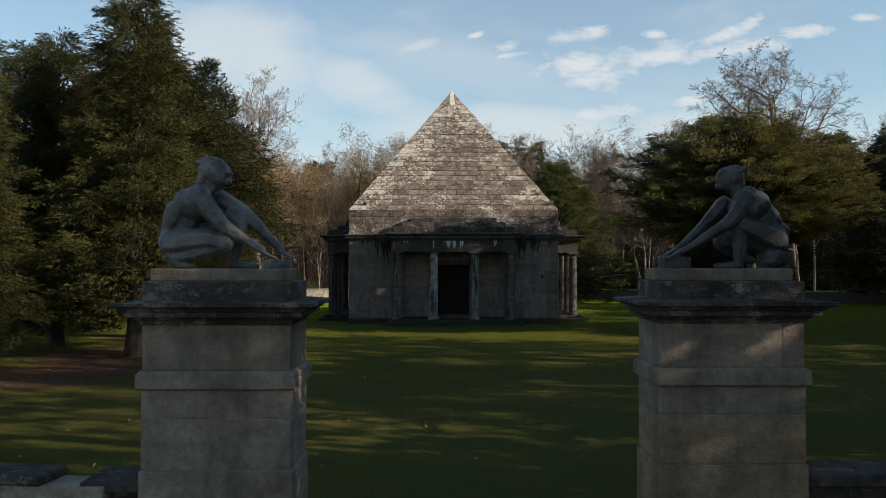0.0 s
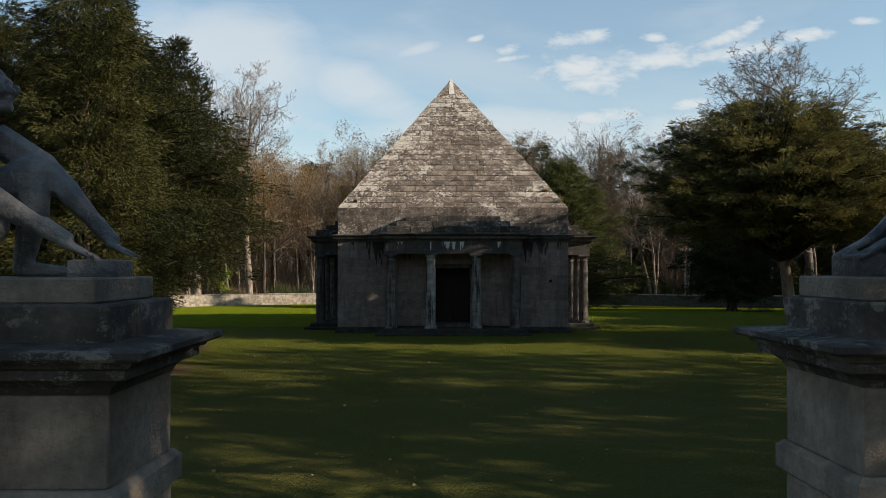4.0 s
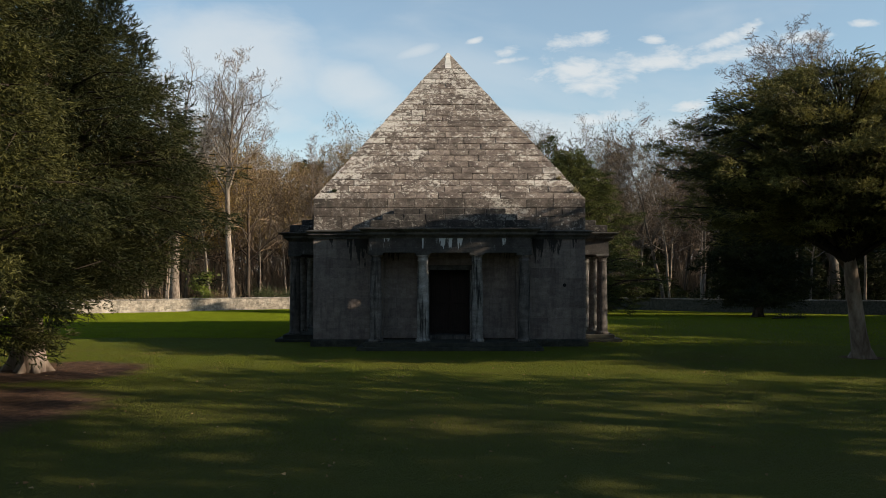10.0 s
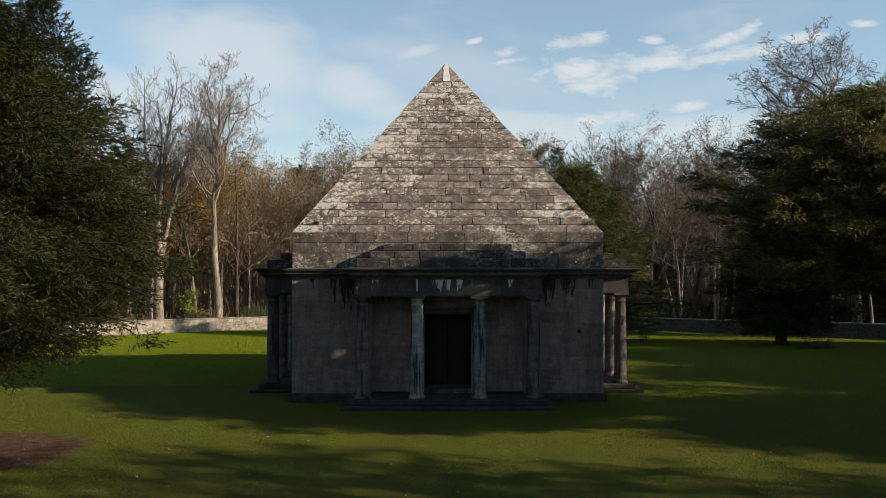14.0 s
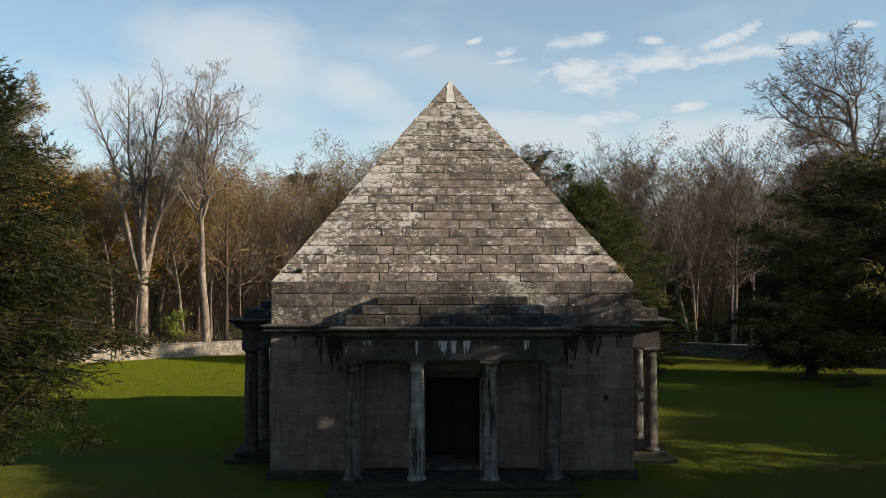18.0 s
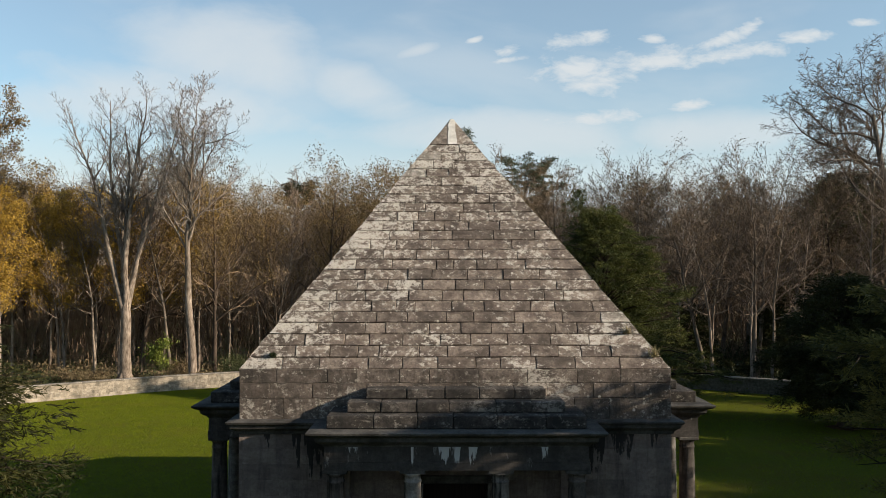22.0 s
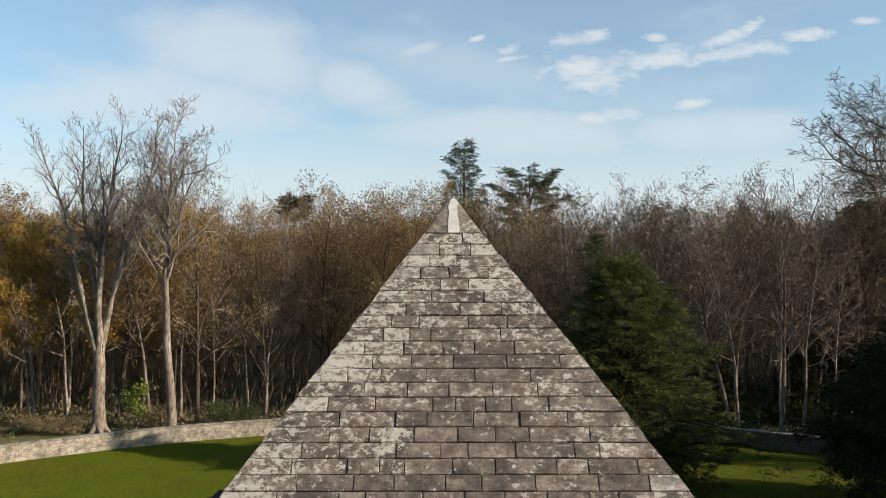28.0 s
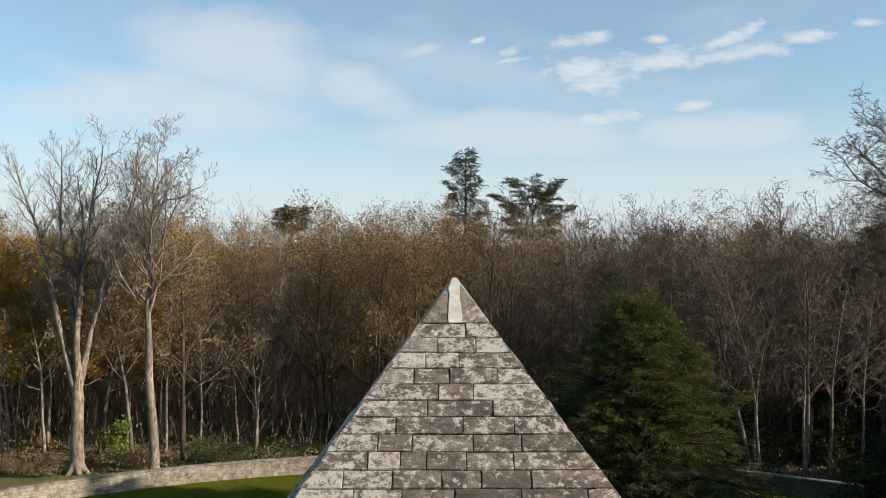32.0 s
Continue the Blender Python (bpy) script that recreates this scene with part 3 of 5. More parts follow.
# the capstone, with a pale mortar repair down each face
hc = half(v_cap)
zc = CAP_Z
cap = bmesh.new()
cv = [cap.verts.new(q) for q in ((-hc, -hc, zc), (hc, -hc, zc), (hc, hc, zc), (-hc, hc, zc), (-0.03, -0.03, APEX - 0.05), (0.03, -0.03, APEX - 0.05), (0.03, 0.03, APEX - 0.05), (-0.03, 0.03, APEX - 0.05))]
for f in ((0, 1, 5, 4), (1, 2, 6, 5), (2, 3, 7, 6), (3, 0, 4, 7), (4, 5, 6, 7), (3, 2, 1, 0)):
    cap.faces.new([cv[q] for q in f])
bmesh.ops.bevel(cap, geom=cap.edges[:], offset=0.015, segments=1, affect="EDGES")
capstone = part("capstone", cap, M_CAP, maus, "lichened capstone at the pyramid's tip")
for i in range(4):
    vs, left, right = [], [], []
    for s in range(9):
        v = v_cap + (slope - v_cap - 0.07) * s / 8
        low = 1.0 - s / 8
        wl = min(0.10 + 0.03 * low + 0.035 * rng.uniform(-1, 1), half(v) * 0.97)
        wr = min(0.11 + 0.03 * low + 0.035 * rng.uniform(-1, 1), half(v) * 0.97)
        left.append((-wl, v)), right.append((wr, v))
    vs = [on_face(u, v, -0.014) for u, v in left] + [on_face(u, v, -0.014) for u, v in right]
    vs += [on_face(u, v, 0.02) for u, v in left] + [on_face(u, v, 0.02) for u, v in right]
    fs = [(s, 9 + s, 10 + s, s + 1) for s in range(8)] + [(18 + s, s, s + 1, 19 + s) for s in range(8)] + [(9 + s, 27 + s, 28 + s, 10 + s) for s in range(8)]
    side_part("mortar_strip", raw("mortar_strip", vs, fs), M_RENDER, i, capstone, "pale mortar repair")


# facing of the walls: attic courses, then the body
def wall_face(u0, u1, zs, lo, hi, i, y, material, name="block", stuff=None, rough=False, skip=None):
    used = []
    for z0, z1 in zip(zs, zs[1:]):
        used = split(u0, u1, lo, hi, used)
        for a, b in zip(used, used[1:]):
            if skip and skip(a, b, z0, z1):
                continue
            vs, fs = ashlar_geo(a, b, a, b, z0, z1, rng.uniform(-0.003, 0.004), 0.006, 0.095, 0.001, *((0.005, 0.02) if rough else (0.0015, 0.004)))
            if rough and stuff is None:
                vs, fs = worn_geo(a, b, a, b, z0, z1, rng.uniform(-0.003, 0.006), 0.095, 0.012, 0.005, 0.012)
            vs = [(u, y + w, v) for u, v, w in vs]
            if stuff is None:
                side_part(name, raw(name, vs, fs), material, i, maus)
            else:
                n0 = len(stuff[0])
                stuff[0].extend(tuple(SIDES[i] @ Vector(q)) for q in vs)
                stuff[1].extend(tuple(n0 + q for q in f) for f in fs)


BODY = [0.0, 0.36, 0.78, 1.20, 1.62, 2.04, 2.46, 2.88, 3.30, 3.72, 4.12, WALL_Z]
ATTIC = [CORN_Z, 5.46, 5.86, ZB]
far_body, far_attic = ([], []), ([], [])
for i in range(4):
    fa = None if i == 0 else far_attic
    wall_face(-W, W, ATTIC, 0.75, 1.5, i, -W, M_ATTIC, stuff=fa, rough=True)
    fb = None if i == 0 else far_body
    wall_face(-W, -3.28, BODY, 0.7, 1.35, i, -W, M_WALL, stuff=fb)
    wall_face(3.28, W, BODY, 0.7, 1.35, i, -W, M_WALL, stuff=fb)
    if i == 0:
        wall_face(-3.28, -0.98, BODY[1:], 0.7, 1.3, i, -W, M_WALL)
        wall_face(0.98, 3.28, BODY[1:], 0.7, 1.3, i, -W, M_WALL)
        wall_face(-0.98, 0.98, [3.36, 3.72, 4.12, WALL_Z], 0.6, 1.0, i, -W, M_WALL)
    else:
        wall_face(-3.28, 3.28, BODY[1:], 0.7, 1.3, i, -W, M_WALL, stuff=far_body)
M_ATTIC_REST = stone("sooty attic stone, far sides", (0.155, 0.125, 0.10), (0.27, 0.225, 0.185), lichen=0.75, grime=0.4, per="island")
M_WALL_REST = stone("grey ashlar, far sides", (0.150, 0.121, 0.106), (0.225, 0.187, 0.163), grime=0.30, runs=0.28, speck=0.35, relief=0.7, per="island")
tagged(part("far_attic_facing", raw("far_attic_facing", *far_attic), M_ATTIC_REST, maus), kind="stuff")
tagged(part("far_wall_facing", raw("far_wall_facing", *far_body), M_WALL_REST, maus), kind="stuff")

# plinth course and main cornice round the block
ring = [(-W, -W), (W, -W), (W, W), (-W, W)]
part("plinth", swept("plinth", ring, [(0.0, -0.1), (0.10, -0.1), (0.10, 0.24), (0.06, 0.29), (0.0, 0.30)], True), M_MOSS, maus, "mossy dark plinth course")
part("cornice", swept("cornice", ring, [(-0.05, WALL_Z), (0.05, WALL_Z), (0.07, 4.60), (0.14, 4.66), (0.20, 4.70), (0.22, 4.78), (0.28, 4.82), (0.30, 4.87), (0.0, 4.915), (-0.05, 4.915)], True), M_TRIM, maus, "blackened moulded cornice")

# porticoes
PQ, PROJ = 3.30, 1.52        # half width and projection of the entablature
COLS = (-3.02, -1.10, 1.10, 3.02)
col_v, col_f = lathe([(0.30, 0.0), (0.30, 0.07), (0.285, 0.10), (0.255, 0.13), (0.245, 0.18), (0.243, 0.9), (0.238, 1.8), (0.225, 2.7), (0.21, 3.26), (0.228, 3.28), (0.228, 3.31), (0.21, 3.33), (0.212, 3.43), (0.25, 3.47), (0.29, 3.52)], 24)
col_me = raw("shaft", col_v, col_f, True)
col_dark = raw("shaft", col_v, col_f, True)
abacus_me = bpy.data.meshes.new("abacus")
b = box(-0.31, 0.31, -0.27, 0.31, 3.52, 3.61, 0.012)
b.to_mesh(abacus_me)
b.free()
for i in range(4):
    yf = -W
    portico = new("portico")
    portico.parent, portico.matrix_basis = maus, SIDES[i]
    portico["label"] = "four-columned stone portico with stepped blocking above"
    # floor in two broad steps
    st = box(-3.72, 3.72, yf - 2.02, yf - 0.101, -0.12, 0.13, 0.02)
    part("lower_step", st, M_MOSS, portico, "worn dark lower step")
    st = box(-3.48, 3.48, yf - 1.72, yf - 0.101, 0.13, 0.31, 0.018)
    part("upper_step", st, M_MOSS, portico, "worn dark upper step")
    for x in COLS:
        for me, m, n in ((col_me if abs(x) < 2 else col_dark, M_COLUMN if abs(x) < 2 else M_COLUMN_DARK, "column"), (abacus_me, M_TRIM, "abacus")):
            if not me.materials:
                me.materials.append(m)
            ob = part(n, me, None, portico, ("pale lime-streaked stone column" if abs(x) < 2 else "soot-darkened stone column") if n == "column" else "")
            ob.location = (x, yf - 1.24, 0.31)
        # wall respond behind the outer columns
    for s in (-1, 1):
        part("respond", box(s * 3.02 - 0.24, s * 3.02 + 0.24, yf - 0.16, yf - 0.006, 0.31, 3.92, 0.012), M_WALL, portico, "shallow wall pilaster")
        part("respond_cap", box(s * 3.02 - 0.28, s * 3.02 + 0.28, yf - 0.20, yf - 0.009, 3.82, 3.925, 0.012), M_TRIM, portico)
    u_path = [(-PQ, yf - 0.01), (-PQ, yf - PROJ), (PQ, yf - PROJ), (PQ, yf - 0.01)]
    part("architrave", swept("architrave", u_path, [(0.0, 3.92), (0.0, 4.12), (-0.02, 4.125), (-0.02, 4.50), (-0.54, 4.50), (-0.54, 3.92)], False), M_FRIEZE, portico, "soot-black frieze with pale lime runs")
    part("portico_ceiling", box(-PQ + 0.5, PQ - 0.5, yf - PROJ + 0.5, yf - 0.05, 4.2, 4.5), M_TRIM, portico)
    part("portico_cornice", swept("portico_cornice", u_path, [(-0.5, 4.501), (0.0, 4.501), (0.03, 4.56), (0.12, 4.61), (0.18, 4.66), (0.20, 4.76), (0.30, 4.80), (0.38, 4.86), (0.39, 4.90), (0.10, 4.928), (-0.5, 4.928)], False), M_TRIM, portico, "blackened moulded cornice")
    part("roof_slab", box(-PQ, PQ, yf - PROJ + 0.1, yf - 0.02, 4.50, 4.932), M_TRIM, portico)
    # three stepped courses, each of separate stones
    for n, (hw, front, z0, z1) in enumerate(((3.24, 1.46, 4.933, 5.26), (2.78, 1.02, 5.262, 5.53), (2.34, 0.58, 5.532, 5.80))):
        cuts = split(-hw, hw, 0.8, 1.25)
        for a, c in zip(cuts, cuts[1:]):
            part("step_stone", box(a + 0.004, c - 0.004, yf - front - rng.uniform(-0.012, 0.012), yf - 0.02 - 0.003 * n, z0, z1 - rng.uniform(0, 0.012), 0.022), M_STEP, portico)
# doorway in the south portico: architrave, sill, double doors far in the reveal
y0 = -W
door = new("doorway")
door.parent = maus
door["label"] = "deep shadowed doorway with stone architrave and dark doors"
for s in (-1, 1):
    part("jamb", box(min(s * 0.86, s * 1.02), max(s * 0.86, s * 1.02), y0 - 0.07, y0 + 0.3, 0.31, 3.22, 0.012), M_COLUMN, door, "pale stone door jamb")
part("lintel", box(-1.06, 1.06, y0 - 0.075, y0 + 0.3, 3.22, 3.42, 0.012), M_TRIM, door)
part("sill", box(-0.855, 0.855, y0 - 0.10, y0 + 1.5, 0.30, 0.47, 0.02), M_COLUMN_DARK, door, "pale stone door sill")
for s in (-1, 1):
    leaf = part("door_leaf", box(min(s * 0.01, s * 0.85), max(s * 0.01, s * 0.85), y0 + 1.30, y0 + 1.38, 0.475, 3.20, 0.01), M_DOOR, door, "dark timber door leaf")
    for za, zb in ((0.6, 1.6), (1.75, 3.05)):
        part("panel", box(min(s * 0.12, s * 0.74), max(s * 0.12, s * 0.74), y0 + 1.275, y0 + 1.305, za, zb, 0.01), M_DOOR, leaf)
vv, vf = lathe([(0.075, 0), (0.075, 0.03), (0.05, 0.035)], 14)
vent = part("vent", raw("vent", [(x, -z, y) for x, y, z in vv], vf), M_VOID, maus, "small round iron wall vent")
vent.location = (4.86, y0 + 0.006, 2.58)

# ================= boundary wall =================
wall = thing("boundary_wall", "low curved rubble boundary wall with flat coping stones", "wall", kind="structure")
GATE = math.atan2(-37.0 - CY, 0)
gap = 4.05 / R_WALL
verts, faces, seg = [], [], 300
angs = [GATE + gap + (2 * math.pi - 2 * gap) * i / seg for i in range(seg + 1)]
WH = 1.08
for a in angs:
    ca, sa = math.cos(a), math.sin(a)
    g = ground_z(CX + R_WALL * ca, CY + R_WALL * sa)
    for r, z in ((R_WALL - 0.2, -0.3), (R_WALL + 0.2, -0.3), (R_WALL + 0.2, WH), (R_WALL - 0.2, WH)):
        verts.append((CX + r * ca, CY + r * sa, g + z))
for i in range(seg):
    for j in range(4):
        faces.append((i * 4 + j, i * 4 + (j + 1) % 4, i * 4 + 4 + (j + 1) % 4, i * 4 + 4 + j))
faces += [(0, 1, 2, 3), tuple(seg * 4 + q for q in (3, 2, 1, 0))]
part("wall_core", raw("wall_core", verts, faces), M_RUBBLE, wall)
sv, sf = [], []
gv, gf = [], []                                             # beside the gate
a = angs[0]
for row in range(4):
    z0 = 0.0 + row * 0.265
    a = angs[0]
    while a < angs[-1] - 0.01:
        ln = rng.uniform(0.22, 0.85) / R_WALL
        ca, sa = math.cos(a + ln / 2), math.sin(a + ln / 2)
        g = ground_z(CX + R_WALL * ca, CY + R_WALL * sa)
        if sa > 0.1 or sa < -0.9:
            vs, fs = ashlar_geo(0.0, ln * R_WALL, 0.0, ln * R_WALL, z0, z0 + 0.264, rng.uniform(0.0, 0.010), 0.012, 0.06, 0.010, 0.001, 0.004)
            bv, bf = (gv, gf) if sa < -0.9 else (sv, sf)
            n0 = len(bv)
            for u, v, w in vs:
                aa, rr = a + u / R_WALL, R_WALL - 0.2 - 0.02 + w
                bv.append((CX + rr * math.cos(aa), CY + rr * math.sin(aa), g + v))
            bf.extend(tuple(n0 + q for q in f) for f in fs)
        a += ln
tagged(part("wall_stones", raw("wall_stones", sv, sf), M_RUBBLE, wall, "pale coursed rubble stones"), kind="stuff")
tagged(part("gate_wall_stones", raw("gate_wall_stones", gv, gf), M_PIER_TOP, wall, "dark coursed rubble stones beside the gate"), kind="stuff")
cop = bpy.data.meshes.new("coping_stone")
b = box(-0.494, 0.494, -0.255, 0.255, 0.0, 0.10, 0.025)
b.to_mesh(cop)
b.free()
cop.materials.append(M_COPING)
cop_dark = cop.copy()
cop_dark.materials[0] = M_PIER_TOP
a = angs[0] + 0.49 / R_WALL
while a < angs[-1] - 0.005:
    ca, sa = math.cos(a), math.sin(a)
    ob = part("coping_stone", cop_dark if sa < -0.9 else cop, None, wall)
    ob.matrix_basis = pose(CX + R_WALL * ca, CY + R_WALL * sa, ground_z(CX + R_WALL * ca, CY + R_WALL * sa) + WH + rng.uniform(-0.004, 0.008), 0, rng.uniform(-0.6, 0.6), math.degrees(a) + 90)
    a += 0.995 / R_WALL


# ================= gate piers and statues =================
def pier(x, y, joints, label, lower):
    p = thing("gate_pier", label, "gate pier", (x, y, 0), "gate piers")
    hw, hd = 0.73, 0.45
    zs = [-0.1, 0.62, 1.25, 1.75, 2.03]
    part("pier_core", box(-hw + 0.006, hw - 0.006, -hd + 0.006, hd - 0.006, -0.2, 2.03), M_MORTAR, p)
    for n, (z0, z1) in enumerate(zip(zs, zs[1:])):
        g = 0.018 if n < 2 else 0.0
        cut = joints[n]
        if cut is None:
            part("pier_block", box(-hw - g, hw + g, -hd - g, hd + g, z0 + 0.0035, z1 - 0.0035, 0.008), lower if n < 3 else M_PIER, p)
        else:
            part("pier_block", box(-hw - g, cut - 0.0035, -hd - g, hd + g, z0 + 0.0035, z1 - 0.0035, 0.008), lower if n < 3 else M_PIER, p)
            part("pier_block", box(cut + 0.0035, hw + g, -hd - g, hd + g, z0 + 0.0035, z1 - 0.0035, 0.008), lower if n < 3 else M_PIER, p)
    sq = lambda a, c: [(-a, -c), (a, -c), (a, c), (-a, c)]
    part("string_course", swept("string_course", sq(hw, hd), [(-0.3, 2.03), (0.02, 2.03), (0.045, 2.05), (0.045, 2.18), (0.01, 2.215), (-0.3, 2.215)], True), M_PIER, p, "plain projecting string course")
    part("frieze_core", box(-hw + 0.012, hw - 0.012, -hd + 0.012, hd - 0.012, 2.03, 2.90), M_MORTAR, p)
    cut = joints[4]
    part("frieze_block", box(-hw + 0.005, cut - 0.003, -hd + 0.005, hd - 0.005, 2.216, 2.66, 0.008), M_PIER, p)
    part("frieze_block", box(cut + 0.003, hw - 0.005, -hd + 0.005, hd - 0.005, 2.216, 2.66, 0.008), M_PIER, p)
    part("pier_cornice", swept("pier_cornice", sq(hw, hd), [(-0.4, 2.66), (0.0, 2.66), (0.02, 2.70), (0.07, 2.735), (0.12, 2.745), (0.12, 2.79), (0.15, 2.80), (0.165, 2.83), (0.215, 2.835), (0.235, 2.85), (0.235, 2.88), (0.03, 2.905), (-0.4, 2.905)], True), M_PIER_TOP, p, "weathered moulded pier cornice")
    part("upper_plinth", box(-hw, hw, -hd - 0.01, hd + 0.01, 2.89, 3.085, 0.012), M_PIER_TOP, p, "lichened plinth block")
    part("statue_slab", box(-hw + 0.06, hw - 0.09, -hd + 0.06, hd - 0.06, 3.085, 3.21, 0.01), M_PIER, p)
    return p


pier(-2.95, -36.25, (0.1, None, -0.06, None, -0.34), "grey ashlar gate pier with a moulded cornice beside low wall", M_PIER)
pier(2.165, -36.02, (0.20, None, 0.04, None, 0.50), "buff-stained ashlar gate pier with a chipped moulded cornice", M_PIER_BUFF)
# low wall ends against the piers
for x0, x1, y in ((-4.3, -3.70, -36.3), (2.90, 4.3, -36.1)):
    st = thing("wall_stub", "short stone wall end with flat coping beside a gate pier", "wall", kind="structure")
    part("stub_wall", box(x0, x1, y - 0.2, y + 0.2, -0.2, 1.0, 0.015), M_PIER_TOP, st)
    part("stub_coping", box(x0 - 0.01, x1 + 0.0, y - 0.32, y + 0.32, 1.002, 1.12, 0.02), M_PIER_TOP, st)


def limb(bm, p, q, r0, r1, flat=1.0):
    """A tapered limb with round ends between two points."""
    p, q = Vector(p), Vector(q)
    n = max(3, int((q - p).length / 0.03))
    for i in range(n + 1):
        f = i / n
        r = r0 + (r1 - r0) * f
        bmesh.ops.create_icosphere(bm, subdivisions=1, radius=r, matrix=Matrix.Translation(p.lerp(q, f)) @ Matrix.Diagonal((1, flat, 1, 1)))


def blob(bm, c, rx, ry, rz, tilt=0.0):
    bmesh.ops.create_icosphere(bm, subdivisions=2, radius=1.0, matrix=Matrix.Translation(c) @ pose(0, 0, 0, 0, tilt, 0) @ Matrix.Diagonal((rx, ry, rz, 1)))


def statue(name, limbs, blobs, slab, at, material, label):
    bm = bmesh.new()
    for p, q, r0, r1 in limbs:
        limb(bm, p, q, r0 * 1.07, r1 * 1.07)
    for c, rx, ry, rz, tilt in blobs:
        blob(bm, c, rx * 1.08, ry * 1.08, rz * 1.08, tilt)
    for x0, x1, h in slab:
        box(x0, x1, -0.13, 0.13, -0.01, h, 0.0, bm)
    ob = part(name, bm, material, None)
    ob.location = at
    rm = ob.modifiers.new("remesh", "REMESH")
    rm.mode, rm.voxel_size, rm.use_smooth_shade = "VOXEL", 0.010, True
    sm = ob.modifiers.new("smooth", "SMOOTH")
    sm.factor, sm.iterations = 0.5, 3
    return tagged(ob, label, "statue", "gate statues")


def fingers(x, y, z, way, n=4):
    return [((x, y + 0.022 * (i - 1.5), z), (x + way * (0.16 - 0.014 * abs(i - 1.2)), y + 0.045 * (i - 1.5), z - 0.07), 0.022, 0.013) for i in range(n)]


statue("statue", [
    ((-0.45, 0, 0.26), (-0.45, 0, 0.40), 0.185, 0.18), ((-0.45, 0, 0.40), (-0.40, 0, 0.56), 0.18, 0.19), ((-0.40, 0, 0.56), (-0.25, 0, 0.72), 0.19, 0.165),
    ((-0.20, 0, 0.74), (-0.09, 0, 0.92), 0.085, 0.075),
    ((-0.46, -0.12, 0.27), (-0.12, -0.17, 0.30), 0.135, 0.115), ((-0.12, -0.17, 0.30), (0.07, -0.17, 0.27), 0.115, 0.10), ((0.07, -0.17, 0.24), (-0.22, -0.15, 0.15), 0.085, 0.075), ((-0.22, -0.15, 0.15), (-0.45, -0.14, 0.12), 0.07, 0.05),
    ((-0.48, -0.14, 0.14), (-0.40, -0.14, 0.04), 0.048, 0.045), ((-0.40, -0.14, 0.035), (-0.27, -0.14, 0.03), 0.045, 0.03),
    ((-0.36, 0.10, 0.30), (0.14, 0.13, 0.57), 0.13, 0.105), ((0.14, 0.13, 0.57), (0.15, 0.12, 0.34), 0.10, 0.09), ((0.15, 0.12, 0.34), (0.10, 0.12, 0.08), 0.085, 0.055), ((0.09, 0.12, 0.045), (0.34, 0.12, 0.03), 0.05, 0.032),
    ((-0.18, -0.20, 0.73), (-0.02, -0.24, 0.54), 0.105, 0.09), ((-0.02, -0.24, 0.54), (0.10, -0.23, 0.41), 0.085, 0.075), ((0.10, -0.23, 0.41), (0.22, -0.19, 0.33), 0.078, 0.062), ((0.22, -0.19, 0.33), (0.34, -0.14, 0.26), 0.06, 0.042), ((0.34, -0.14, 0.26), (0.43, -0.11, 0.20), 0.055, 0.048),
    ((-0.06, 0.20, 0.74), (0.14, 0.21, 0.62), 0.10, 0.088), ((0.14, 0.21, 0.62), (0.30, 0.18, 0.48), 0.085, 0.072), ((0.30, 0.18, 0.48), (0.50, 0.10, 0.29), 0.07, 0.045), ((0.50, 0.10, 0.29), (0.60, 0.07, 0.20), 0.052, 0.044),
    ((-0.58, 0.02, 0.30), (-0.56, 0.04, 0.14), 0.028, 0.04), ((-0.46, 0.10, 0.82), (-0.38, 0.10, 0.70), 0.02, 0.07), ((-0.58, 0.04, 0.12), (-0.46, 0.04, 0.03), 0.04, 0.05),
] + fingers(0.43, -0.11, 0.18, 1) + fingers(0.59, 0.07, 0.18, 1, 3),
    [((-0.10 + 0.13 * math.sin(q * 0.5 - 1.5), 0.125 * math.cos(q * 2.1), 1.03 + 0.095 * math.cos(q * 0.5 - 1.1) - 0.02 * (q % 2)), 0.055, 0.034, 0.026, 30 - 14 * q) for q in range(8)] + [((-0.21, 0.05 * f, 0.93 + 0.02 * f), 0.04, 0.05, 0.06, 20) for f in (-1, 0, 1)] + [((-0.05, 0, 0.985), 0.125, 0.105, 0.135, 6), ((-0.10, 0, 1.03), 0.145, 0.125, 0.125, 0), ((0.085, 0, 0.985), 0.032, 0.024, 0.022, 20), ((0.045, 0, 0.90), 0.05, 0.052, 0.036, 0), ((0.07, 0, 0.945), 0.028, 0.034, 0.016, 0), ((0.055, 0, 1.035), 0.026, 0.068, 0.022, 0), ((-0.19, 0, 0.95), 0.06, 0.08, 0.10, 0), ((-0.05, -0.112, 0.975), 0.022, 0.02, 0.036, 0), ((0.03, -0.06, 0.99), 0.05, 0.04, 0.05, 0),
     ((-0.28, 0, 0.66), 0.20, 0.27, 0.165, 25), ((-0.48, 0, 0.28), 0.155, 0.21, 0.165, 0), ((-0.18, -0.20, 0.745), 0.115, 0.095, 0.10, 0), ((0.08, -0.17, 0.275), 0.085, 0.095, 0.095, 0), ((-0.19, -0.10, 0.64), 0.09, 0.11, 0.085, 20), ((-0.46, -0.17, 0.55), 0.08, 0.07, 0.13, 10), ((0.15, 0.13, 0.57), 0.085, 0.09, 0.095, 0)],
    ((0.45, 0.69, 0.095),), (-3.02, -36.25, 3.205), M_STATUE, "grey patinated statue of a crouching figure on a gate pier")
